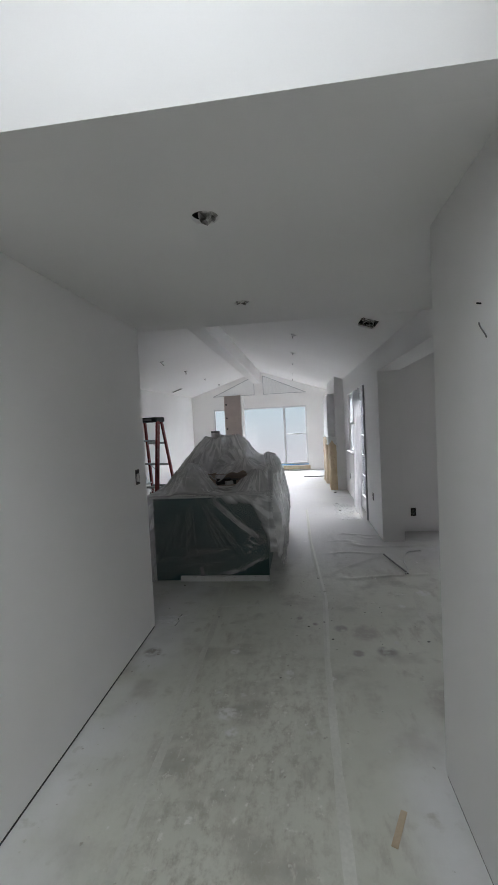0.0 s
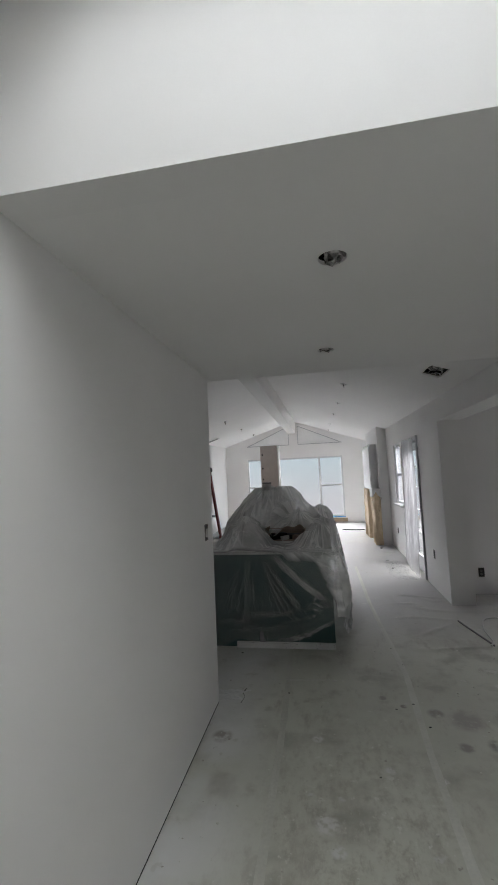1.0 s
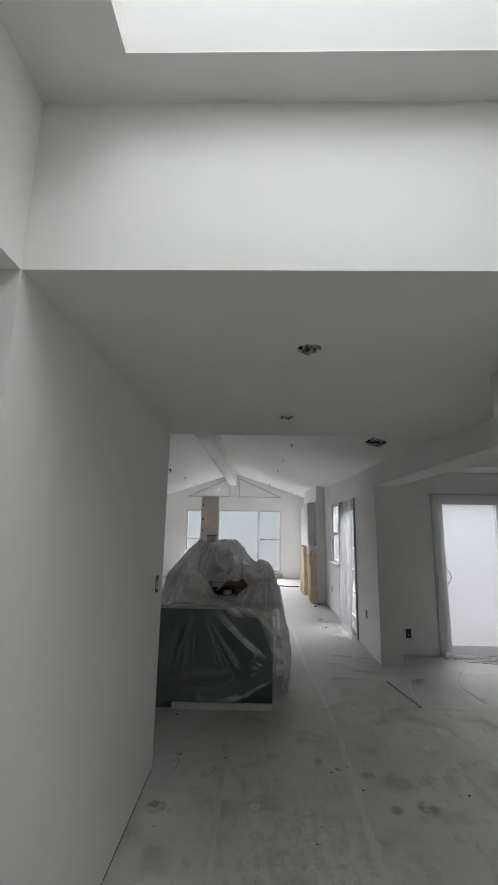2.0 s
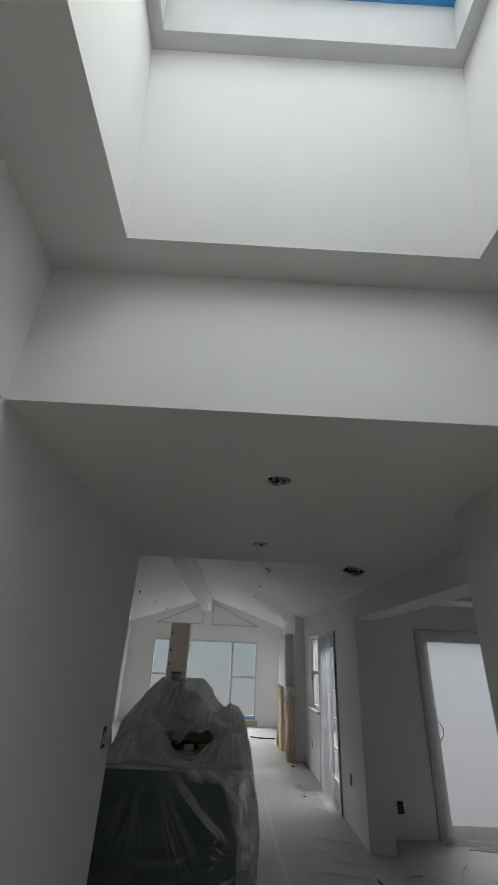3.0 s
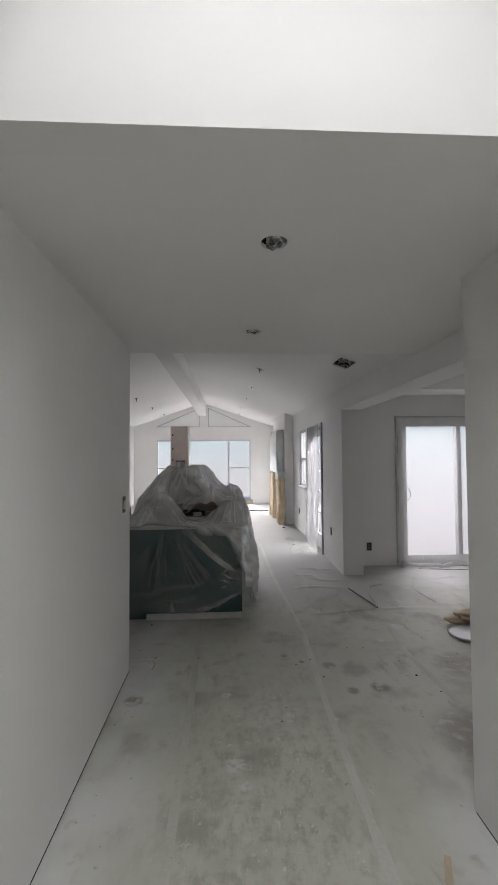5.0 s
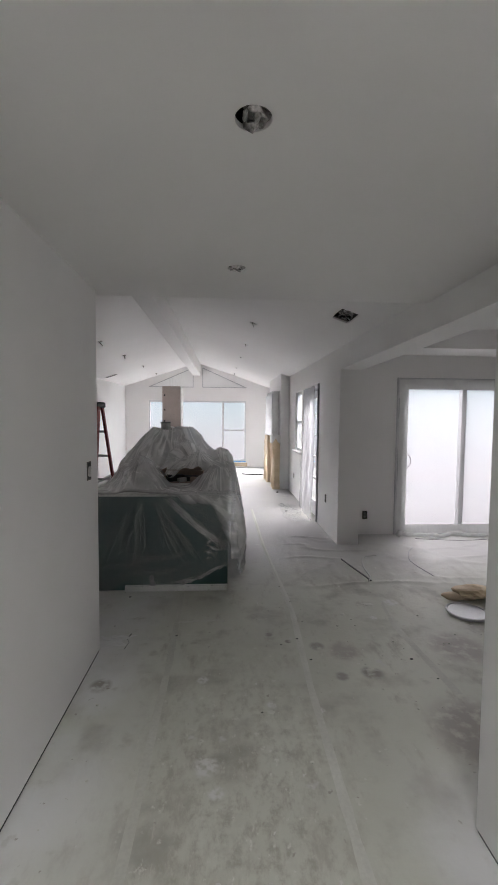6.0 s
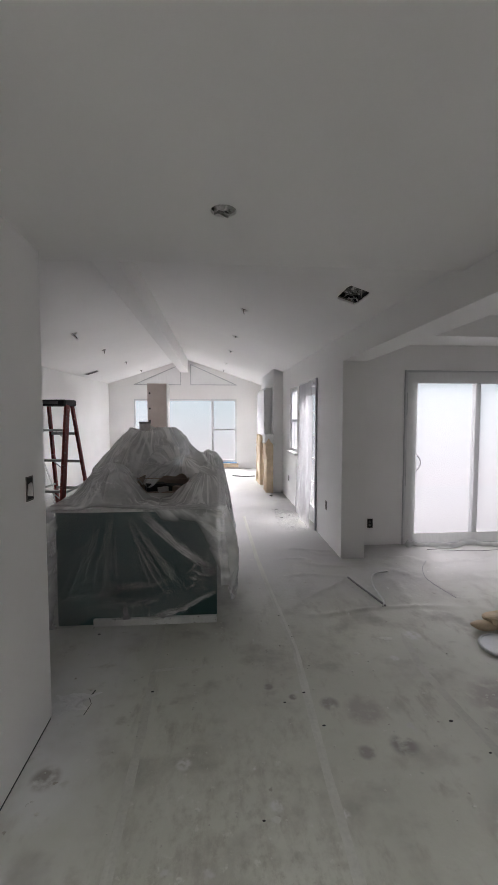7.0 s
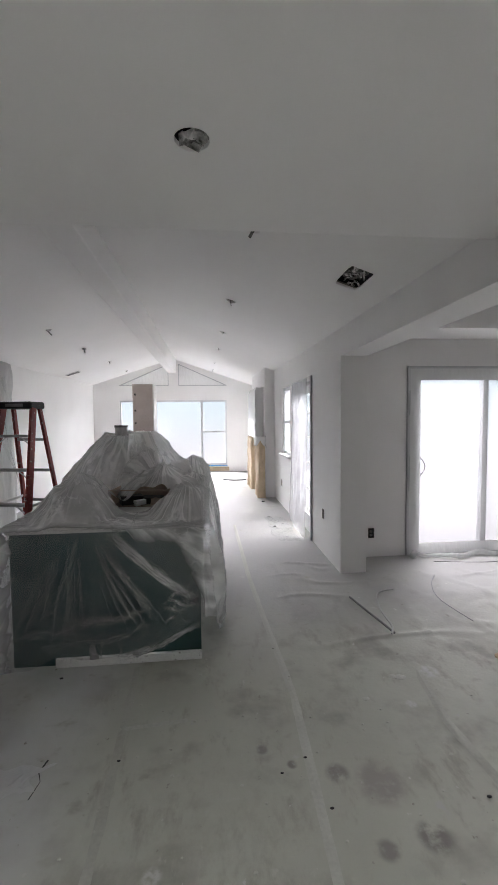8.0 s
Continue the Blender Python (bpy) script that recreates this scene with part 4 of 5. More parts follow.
def gathered(points, wide, material, seed):
    """A band of the sheet gathered into small pleats along points, with its length and width as UV."""
    bm = bmesh.new()
    uvl = bm.loops.layers.uv.new("weave")
    last, k, m = None, 9, len(points)
    for i, p in enumerate(points):
        p = Vector(p)
        d = (Vector(points[min(i + 1, m - 1)]) - Vector(points[max(i - 1, 0)])).normalized()
        up = Vector((0, -1, 0)).cross(d).normalized()
        row = []
        for q in range(k):
            f = q / (k - 1) - 0.5
            w = wide * (0.8 + 0.6 * noise.noise(Vector((i * 0.22, seed, 0))))
            push = -0.008 * (q % 2) - 0.03 * max(0, 0.25 - f * f) + 0.010 * noise.noise(Vector((i * 0.5, q, seed)))
            v = bm.verts.new(p + up * f * w + Vector((0, push, 0.012 * noise.noise(Vector((i * 0.4, q * 0.5, seed))))))
            row.append((v, (i / (m - 1), q / (k - 1))))
        if last:
            for q in range(k - 1):
                quad = (last[q], last[q + 1], row[q + 1], row[q])
                for lp, c in zip(bm.faces.new([c[0] for c in quad]).loops, quad):
                    lp[uvl].uv = c[1]
        last = row
    return part("fold", bm, material, sheet, "", True)


FRONT = IY0 - 0.115


def bent(x0, z0, x1, z1, bow, k=26):
    """A slack line over the end panel."""
    return [(x0 + (x1 - x0) * f + bow * math.sin(math.pi * f), FRONT, z0 + (z1 - z0) * f + 0.010 * math.sin(f * 7 + x0 * 9)) for f in np.linspace(0, 1, k)]


# the strand that runs from the worktop's edge to the corner, and the hem over the floor
for k in range(3):
    gathered([(-0.47 + 0.02 * k + 0.56 * f, FRONT, 0.92 - 0.50 * f ** 0.82 + 0.05 * max(0, f - 0.8) + 0.010 * k * (1 - f)) for f in np.linspace(-0.04, 1, 40)], 0.045 + 0.02 * k, STRAND, 1.0 + k)
    gathered([(-0.42 + 0.54 * f, FRONT - 0.004 * k, 0.095 + 0.010 * k + 0.20 * f ** 1.6) for f in np.linspace(0, 1.02, 40)], 0.065, STRAND, 5.0 + k)
random.seed(21)
# creases that fan out from the mound over the end panel, highlights drawn as pale bands
for k in range(44):
    a = random.uniform(-0.62, 0.62)
    r0, r1 = random.uniform(0.16, 0.5), random.uniform(0.55, 1.05)
    z1 = max(0.08, 1.05 - r1 * math.cos(a))
    x0, x1 = -0.64 + r0 * math.sin(a), -0.64 + r1 * math.sin(a)
    if x1 > IX0 + 0.02 and x1 < 0.05:
        gathered(bent(x0, min(0.9, 1.05 - r0 * math.cos(a)), x1, z1, random.uniform(-0.03, 0.03)), random.uniform(0.012, 0.045), CREASE_GLINT, k * 1.7)
# slack creases low on the panel, their highlights drawn as pale bands
for k in range(16):
    x0, z0 = random.uniform(-1.08, -0.45), random.uniform(0.14, 0.36)
    gathered(bent(x0, z0, x0 + random.uniform(0.2, 0.55), z0 + random.uniform(-0.05, 0.12), random.uniform(-0.02, 0.02)), random.uniform(0.03, 0.07), CREASE_GLINT, 60 + k * 1.3)
# crumpled bunch at the corner
for k in range(20):
    x0, z0 = random.uniform(-0.16, 0.06), random.uniform(0.30, 0.56)
    gathered(bent(x0, z0, min(0.125, x0 + random.uniform(0.03, 0.16)), z0 + random.uniform(-0.06, 0.16), random.uniform(-0.01, 0.01), 14), random.uniform(0.03, 0.06), STRAND if k % 4 == 0 else CREASE_GLINT, 90 + k * 1.9)


# ---- step ladder ----
lad = thing("step_ladder", (-1.64, 6.50, 0), "red fibreglass step ladder with a black top, standing open", "ladder", turn=-11)
H = 1.80
for sx in (-1, 1):
    part("front_rail", bar(bmesh.new(), (sx * 0.24, -0.43, 0.03), (sx * 0.155, -0.06, H - 0.06), 0.026, 0.075, (1, 0, 0)), RED, lad)
    part("rear_rail", bar(bmesh.new(), (sx * 0.23, 0.40, 0.03), (sx * 0.138, 0.07, H - 0.06), 0.024, 0.045, (1, 0, 0)), RED, lad)
    part("foot", boxes((sx * 0.242 - 0.025, sx * 0.242 + 0.025, -0.485, -0.385, 0, 0.035), bevel=0.006), BLACK, lad, "black rubber foot")
    part("foot", boxes((sx * 0.232 - 0.022, sx * 0.232 + 0.022, 0.37, 0.44, 0, 0.035), bevel=0.006), BLACK, lad, "black rubber foot")
    part("spreader", bar(bmesh.new(), (sx * 0.192, -0.26, 0.80), (sx * 0.18, 0.23, 0.83), 0.006, 0.022, (1, 0, 0)), ALU, lad, "aluminium spreader")
cap = part("top_cap", boxes((-0.168, 0.168, -0.12, 0.12, H - 0.07, H), bevel=0.018), BLACK, lad, "black plastic top with a worn label")
part("cap_label", boxes((-0.09, 0.09, -0.1215, -0.1195, H - 0.05, H - 0.02)), CABLE, cap, "worn grey oval label")
for k in range(5):
    z = 0.19 + 0.32 * k
    f = (z - 0.03) / (H - 0.09)
    w, y = 0.24 - 0.085 * f - 0.012, -0.43 + 0.37 * f
    step = part("step", boxes((-w, w, y - 0.045, y + 0.045, z - 0.012, z + 0.012), bevel=0.004), ALU, lad, "ribbed aluminium step")
    for sx in (-1, 1):
        part("brace", bar(bmesh.new(), (sx * (w - 0.085), y - 0.03, z - 0.012), (sx * (w + 0.002), y - 0.035, z - 0.075), 0.018, 0.005, (0, 1, 0)), ALU, step)
    w, y = 0.23 - 0.092 * f - 0.011, 0.40 - 0.33 * f
    rear = part("rear_bar", boxes((-w, w, y - 0.012, y + 0.012, z - 0.06, z - 0.03), bevel=0.003), ALU, lad)
    for sx in (-1, 1):
        part("brace", bar(bmesh.new(), (sx * (w - 0.012), y, z - 0.05), (sx * (w - 0.10), y, z - 0.10 + 0.055), 0.014, 0.004, (0, 0, 1)), ALU, rear)

# ---- tall board cabinet before the far window ----
cab = thing("tall_cabinet", (-1.40, 12.85, 0), "tall unfinished brown board cabinet carcass", "cabinet")
part("back_panel", boxes((-0.22, 0.235, -0.26, -0.24, 0.0, 2.475)), PARTICLE, cab)
notched = part("side_panel", boxes((-0.245, -0.221, -0.262, 0.30, 0.0, 2.475)), PARTICLE, cab, "notched side panel")
part("side_panel", boxes((0.236, 0.262, -0.262, 0.30, 0.0, 2.475)), BOARDWHITE, cab, "pale side panel")
part("top_panel", boxes((-0.22, 0.235, -0.239, 0.30, 2.45, 2.473)), PARTICLE, cab)
for z in (2.22, 1.83, 1.52):
    part("notch", boxes((-0.205, -0.165, -0.267, -0.2605, z - 0.018, z + 0.028), bevel=0.002), BLACK, notched, "dark cut-out")

# ---- wrapped tall cabinet on the left ----
wrap = thing("wrapped_cabinet", (-2.94, 8.05, 0), "tall cabinet wrapped in milky plastic film", "cabinet")
part("carcass", boxes((-0.23, 0.20, -0.62, 0.62, 0, 2.40)), BOARDWHITE, wrap)
bm = boxes((-0.235, 0.235, -0.65, 0.65, 0.004, 2.46))
bmesh.ops.subdivide_edges(bm, edges=bm.edges[:], cuts=14, use_grid_fill=True)
crumple(bm, 0.03, 4, 2.0)
part("wrapping", bm, MASK_FILM, wrap, "milky plastic wrapping", True)
bm = bmesh.new()
n = 26
g = [[None] * (n + 1) for _ in range(n + 1)]
for i in range(n + 1):
    for j in range(n + 1):
        u, v = i / n, j / n
        x = -2.72 + 0.75 * u * (1 - v) ** 1.5 + 0.03 * noise.noise(Vector((u * 5, v * 4, 1)))
        g[i][j] = bm.verts.new((x, 8.66 - 0.6 * u + 0.05 * noise.noise(Vector((u * 7, v * 2, 4))), 0.01 + 2.35 * v - 0.35 * u * v))
for i in range(n):
    for j in range(n):
        bm.faces.new((g[i][j], g[i + 1][j], g[i + 1][j + 1], g[i][j + 1]))
tagged(part("hanging_film", bm, CLEAR_FILM, None, "", True), "clear plastic film sagging from the wrapped cabinet", "plastic film")

# ---- chimney breast with masked front ----
setting("chimney_breast", boxes((1.325, EAST - 0.003, 10.53, 12.9, 0, 2.66)), PRIMER, "white primed boxed-out breast on the east wall")
nic = thing("masked_mirror_frame", (1.19, 10.9, 1.21), "tall frame wrapped in white film on the breast", "frame")
for r in ((-0.020, 0.13, -0.145, -0.10, 0, 1.05), (-0.020, 0.13, -0.10, 1.4, 1.0, 1.05)):
    bm = boxes(r, bevel=0.004)
    bmesh.ops.subdivide_edges(bm, edges=[e for e in bm.edges if e.calc_length() > 0.1], cuts=8, use_grid_fill=True)
    part("frame_board", crumple(bm, 0.022, 6, 1.0), WHITE_FILM, nic)
part("side_panel", boxes((-0.035, 0.0, -0.098, 1.4, 0, 0.99), bevel=0.003), PALE_EDGE, nic, "pale grey side panel")


def wrapped_paper(points, high, flare, seed):
    """A sheet of stiff paper standing round points (x, y), with sharp upright folds, an uneven top and a flaring foot."""
    bm = bmesh.new()
    cols, rows, dense = [], 18, []
    for (a, b), (c, d) in zip(points, points[1:]):
        k = max(3, int(math.hypot(c - a, d - b) / 0.03))
        dense += [(a + (c - a) * i / k, b + (d - b) * i / k) for i in range(k)]
    dense.append(points[-1])
    mx, my = points[-1]
    for i, (x, y) in enumerate(dense):
        top = high * (1 - 0.09 * abs(noise.noise(Vector((i * 0.35, seed, 0)))))
        col = []
        for j in range(rows + 1):
            f = j / rows
            fold = 0.035 * ridged(i * 0.16 + seed, f * 1.4, seed) + 0.015 * noise.noise(Vector((i * 0.5, f * 6, seed)))
            out = fold + flare * (0.35 + 0.65 * abs(2 * f - 1) ** 1.5)
            dx, dy = x - mx, y - my
            h = math.hypot(dx, dy) or 1
            col.append(bm.verts.new((x + dx / h * out, y + dy / h * out, 0.003 + top * f)))
        cols.append(col)
    for p, q in zip(cols, cols[1:]):
        for j in range(rows):
            bm.faces.new((p[j], q[j], q[j + 1], p[j + 1]))
    ob = part("masking_paper", bm, PAPER, None, "", False)
    m = ob.modifiers.new("thickness", "SOLIDIFY")
    m.thickness = 0.003
    return tagged(ob, "tan masking paper wrapped round the hearth", "masking paper")


wrapped_paper([(1.315, 10.50), (1.19, 10.50), (1.17, 10.56), (1.19, 10.95), (1.30, 10.96)], 1.20, 0.012, 1.0)
wrapped_paper([(1.315, 11.55), (1.16, 11.55), (1.13, 11.65), (1.15, 12.2), (1.30, 12.22)], 1.19, 0.012, 4.0)
bm = boxes((-0.11, 0.10, -0.015, 0.30, 0, 0.24))
bmesh.ops.subdivide_edges(bm, edges=bm.edges[:], cuts=6, use_grid_fill=True)
for v in bm.verts:
    v.co.z = 0.24 - (0.24 - v.co.z) * (0.35 + 0.65 * abs(v.co.x + 0.02) / 0.12)
crumple(bm, 0.03, 6, 6.0)
ob = part("film_swag", bm, WHITE_FILM, None, "", True)
ob.matrix_world = pose(1.235, 10.455, 1.02)
tagged(ob, "white film swag taped above the paper", "plastic film")

# ---- holes for ceiling lamps ----


def lamp_hole(place, round_hole=True, droop=0.03, seed=0):
    """An open lamp can with crumpled paper stuffed in; z is up into the ceiling."""
    ob = thing("ceiling_lamp_can" if round_hole else "ceiling_box", (0, 0, 0), "open dark lamp can stuffed with crumpled paper" if round_hole else "long ceiling vent opening stuffed with crumpled dark paper",
               "ceiling lamp", "ceiling lamp cans" if round_hole else "")
    ob.matrix_world = place
    r = 0.058 if round_hole else 0.10
    if round_hole:
        bm = bmesh.new()
        bmesh.ops.create_cone(bm, cap_ends=True, segments=28, radius1=r, radius2=r, depth=0.13, matrix=Matrix.Translation((0, 0, 0.082)))
        bmesh.ops.delete(bm, geom=[f for f in bm.faces if f.normal.z < -0.9], context="FACES")
    else:
        bm = boxes((-0.10, -0.09, -0.195, 0.195, 0.017, 0.14), (0.09, 0.10, -0.195, 0.195, 0.017, 0.14), (-0.09, 0.09, -0.197, -0.187, 0.017, 0.14), (-0.09, 0.09, 0.187, 0.197, 0.017, 0.14), (-0.09, 0.09, -0.187, 0.187, 0.13, 0.14))
    part("can", bm, DARKHOLE, ob)
    bm = bmesh.new()
    bmesh.ops.create_icosphere(bm, subdivisions=2 if round_hole else 4, radius=r * (0.76 if round_hole else 0.92))
    for v in bm.verts:
        q = v.co * (30 if round_hole else 26) + Vector((seed, 0, 0))
        v.co.z *= 0.34
        v.co *= 1 + 0.55 * noise.noise(q)
        v.co.z += 1.5 * r * abs(noise.noise(q * 1.3 + Vector((0, seed, 3)))) - 0.3 * r * (1 - abs(noise.noise(q * 1.9)) * 2)
        if round_hole:
            v.co += Vector((r * 0.14, r * 0.36, 0.012))
        else:
            v.co = Vector((v.co.x * 0.9, v.co.y * 1.8, max(0.03, v.co.z * 0.8 + 0.055)))
        v.co.z = max(v.co.z, -droop * (0.4 + 0.9 * max(0, noise.noise(v.co * 22 + Vector((0, seed, 0))))))
        flat = math.hypot(v.co.x, v.co.y)
        if round_hole and flat > r * 0.93:
            v.co.x, v.co.y = v.co.x * r * 0.93 / flat, v.co.y * r * 0.93 / flat
    part("paper_wad", bm, FOLD_SHADE if round_hole else DARK_PAPER, ob, "crumpled masking paper")
    bm = bmesh.new()
    rng = random.Random(int(seed * 10))
    for k in range(2 if round_hole else 30):
        if round_hole:
            a = seed * 1.7 + k * 1.9
            p = Vector((math.cos(a), math.sin(a), 0)) * r * 0.6
            q = p * -0.3 + Vector((0.01 * math.sin(a * 3), 0.01, -droop * (0.5 + 0.5 * math.sin(a * 5)) + 0.005))
            bar(bm, (p.x, p.y, 0.03), (q.x, q.y, q.z), r * 0.35, 0.002, (math.sin(a), -math.cos(a), 0.4))
        else:
            p = Vector((rng.uniform(-0.06, 0.06), rng.uniform(-0.14, 0.14), rng.uniform(-0.006, 0.014)))
            a = rng.uniform(0, 6.28)
            q = p + Vector((math.cos(a) * 0.04, math.sin(a) * 0.06, rng.uniform(-0.010, 0.012)))
            bar(bm, p, q, rng.uniform(0.008, 0.024), 0.002, (-math.sin(a), math.cos(a), rng.uniform(-0.8, 0.8)))
    if not round_hole:
        bar(bm, (0.03, -0.10, 0.02), (0.045, -0.12, -0.055), 0.012, 0.002, (1, 0.3, 0))
    part("paper_strip", bm, DARK_PAPER if round_hole else FOLD_SHADE, ob, "torn paper strip")
    return ob


for k, (x, y, _) in enumerate(CANS):
    lamp_hole(pose(x, y, FLATZ), True, 0.016, k * 3.1 + 1)
A_E = math.degrees(math.atan(PITCH))
for k, (y, v, r) in enumerate(EASTCANS):
    lamp_hole(pose(RIDGE_X + v / SL, y, roof(RIDGE_X + v / SL, y), 0, A_E, 0), r > 0, 0.07 if r > 0 else 0.10, k * 2.3 + 2)
for k, (y, v, r) in enumerate(WESTCANS):
    lamp_hole(pose(RIDGE_X - v / SL, y, roof(RIDGE_X - v / SL, y), 0, -A_E, 0), True, 0.09, k * 2.9 + 5)
vent = thing("ceiling_vent", (-2.90, 12.2, roof(-2.90, 12.2) - 0.004), "grey slotted vent in the sloping ceiling", "vent")
vent.matrix_world = pose(-2.90, 12.2, roof(-2.90, 12.2) - 0.004, 0, -A_E, 0)
part("frame", boxes((-0.16, 0.16, -0.10, 0.10, -0.006, 0.002)), TRIM, vent)
for k in range(5):
    part("slat", boxes((-0.14, 0.14, -0.08 + 0.035 * k, -0.062 + 0.035 * k, -0.010, -0.007)), CABLE, vent)

# ---- electrical boxes ----


def outlet(place, label, switch=False):
    ob = thing("electrical_box", (0, 0, 0), label, "outlet", "wall boxes")
    ob.matrix_world = place
    part("box_rim", boxes(*[(r[0], r[1], -0.004, 0.0, r[2], r[3]) for r in frame_rows(-0.036, 0.036, -0.058, 0.058, 0.006)]), BOXMETAL, ob)
    back = part("box_back", boxes((-0.030, 0.030, -0.0015, 0.0, -0.052, 0.052)), DARKHOLE, ob)
    if switch:
        part("wire_wad", crumple(boxes((-0.018, 0.012, -0.012, -0.002, -0.034, 0.026), bevel=0.004), 0.012, 40, 2.0), KRAFT_DUST, back, "pale folded wires")
    for z in () if switch else (-0.022, 0.020):
        part("socket", boxes((-0.017, 0.015, -0.010, -0.002, z - 0.015, z + 0.015), bevel=0.003), BOXMETAL, back)
    return ob


outlet(pose(2.036, NOOK_Y, 0.278), "open dark outlet box low in the wall")
outlet(ROT @ pose(-6.96, 0, 0.476), "open dark outlet box low in the wall")
outlet(ROT @ pose(-9.75, 0, 0.42), "open dark outlet box low in the wall")
outlet(Matrix.Translation((LEFT, 3.775, 1.27)) @ pose(0, 0, 0, 0, 0, 90), "open switch box with bare switches", True)

# ---- floor covering and litter ----
bm = bmesh.new()
nx, ny = 120, 100
x0, x1, y0, y1 = 0.72, 5.1, 4.60, 6.72
g = [[None] * (ny + 1) for _ in range(nx + 1)]
for i in range(nx + 1):
    for j in range(ny + 1):
        x, y = x0 + (x1 - x0) * i / nx, y0 + (y1 - y0) * j / ny
        e = min(1, (y - y0) / 0.3, (x - x0) / 0.35)
        r1 = max(0, 1 - abs(noise.noise(Vector((x * 0.9, y * 2.4, 2)))) * 13)
        r2 = max(0, 1 - abs(noise.noise(Vector((x * 2.2 + 5, y * 1.4, 7)))) * 14)
        yy = y + 0.10 * noise.noise(Vector((x * 1.2, 0, 3))) * (1 - e) + 0.18 * (1 - e) * (x - 2.2) * 0.35
        g[i][j] = (x + 0.25 * (1 - (y - y0) / (y1 - y0)) * noise.noise(Vector((y, 1, 1))), min(yy, 6.755), 0.0012 + e * (0.011 * r1 + 0.008 * r2 + 0.003 * (1 + noise.noise(Vector((x * 6, y * 6, 1))))))


def blocked(p):
    return EAST - 0.015 < p[0] < 1.815 and p[1] > 6.29 or p[0] < EAST + 0.17 and p[1] > 6.7


vs = [[bm.verts.new(p) for p in row] for row in g]
for i in range(nx):
    for j in range(ny):
        if not any(blocked(g[a][b]) for a, b in ((i, j), (i + 1, j), (i + 1, j + 1), (i, j + 1))):
            bm.faces.new((vs[i][j], vs[i + 1][j], vs[i + 1][j + 1], vs[i][j + 1]))
for v in [v for v in bm.verts if not v.link_faces]:
    bm.verts.remove(v)
tagged(part("drop_cloth", bm, CONCRETE, None, "", True), "dusty wrinkled drop cloth spread on the concrete floor", "drop cloth")

bm = bmesh.new()
tube(bm, [(2.45 + 2.1 * k / 40, 6.62 + 0.05 * math.sin(k * 0.5) + 0.03 * noise.noise(Vector((k * 0.4, 0, 0))), 0.03 + 0.012 * math.sin(k * 0.9)) for k in range(41)], 0.028, 8)
crumple(bm, 0.03, 9, 1.0)
tagged(part("film_roll", bm, MASK_FILM, None, "", True), "bunched plastic film along the foot of the sliding door", "plastic film")
bm = wavy(-8.75, -7.45, 0, 0.5, 0, 0.02, 9.0, 0.03)
for v in bm.verts:
    s, q = v.co.x, v.co.z
    v.co = Vector((EAST - 0.16 - q * 0.62 + 0.06 * noise.noise(Vector((s * 3, q * 4, 2))), -s, 0.012 + 0.045 * abs(noise.noise(Vector((s * 6, q * 9, 1))))))
tagged(part("film_train", bm, CLEAR_FILM, None, "", True), "loose end of the door film lying crumpled on the floor", "plastic film")


def strip(points, wide, name, material, label, category, z=0.0015, ragged=0.006):
    bm = bmesh.new()
    last = None
    dense = []
    for (a, b), (c, d) in zip(points, points[1:]):
        k = max(2, int(math.hypot(c - a, d - b) / 0.06))
        dense += [(a + (c - a) * i / k, b + (d - b) * i / k) for i in range(k)]
    dense.append(points[-1])
    for i, (x, y) in enumerate(dense):
        p, q = dense[max(i - 1, 0)], dense[min(i + 1, len(dense) - 1)]
        d = Vector((q[0] - p[0], q[1] - p[1], 0)).normalized()
        s = Vector((-d.y, d.x, 0))
        w = wide / 2 + ragged * noise.noise(Vector((x * 9, y * 9, 5)))
        row = [bm.verts.new(Vector((x, y, z)) + s * w), bm.verts.new(Vector((x, y, z + 0.0012))), bm.verts.new(Vector((x, y, z)) - s * w)]
        if last:
            bm.faces.new((last[0], last[1], row[1], row[0]))
            bm.faces.new((last[1], last[2], row[2], row[1]))
        last = row
    return tagged(part(name, bm, material, None), label, category)


strip([(0.60, 1.3), (0.60, 2.6), (0.61, 3.5), (0.655, 4.5), (0.60, 5.6), (0.57, 6.4), (0.555, 8.4)], 0.045, "tape_strip", DUSTTAPE, "long dusty pale tape strip along the concrete floor", "tape")
strip([(-0.27, 1.9), (-0.27, 3.8), (-0.293, 4.66), (-0.30, 4.88)], 0.04, "tape_strip", FAINTTAPE, "dusty pale tape strip along the concrete floor", "tape")
strip([(1.50, 4.75), (1.42, 4.2), (1.47, 3.4)], 0.05, "tape_strip", FAINTTAPE, "faint dusty tape strip on the concrete floor", "tape")
strip([(-0.30, 4.33), (0.05, 4.36)], 0.03, "tape_strip", DUSTTAPE, "short dusty tape end on the concrete floor", "tape")


def cable(points, radius, material, label):
    bm = bmesh.new()
    out = []
    for i in range(len(points) - 1):
        p0, p1, p2, p3 = (Vector(points[max(0, min(len(points) - 1, i + k))]) for k in (-1, 0, 1, 2))
        for k in range(8):
            t = k / 8
            out.append(0.5 * ((2 * p1) + (p2 - p0) * t + (2 * p0 - 5 * p1 + 4 * p2 - p3) * t * t + (3 * p1 - p0 - 3 * p2 + p3) * t ** 3))
    out.append(Vector(points[-1]))
    tube(bm, out, radius, 7)
    return tagged(part("cable", bm, material, None, "", True), label, "cable")


cable([(1.41, 5.69, 0.026), (1.45, 5.45, 0.028), (1.50, 5.2, 0.028), (1.53, 5.06, 0.024)], 0.009, CABLE, "short dark cable end lying on the floor")
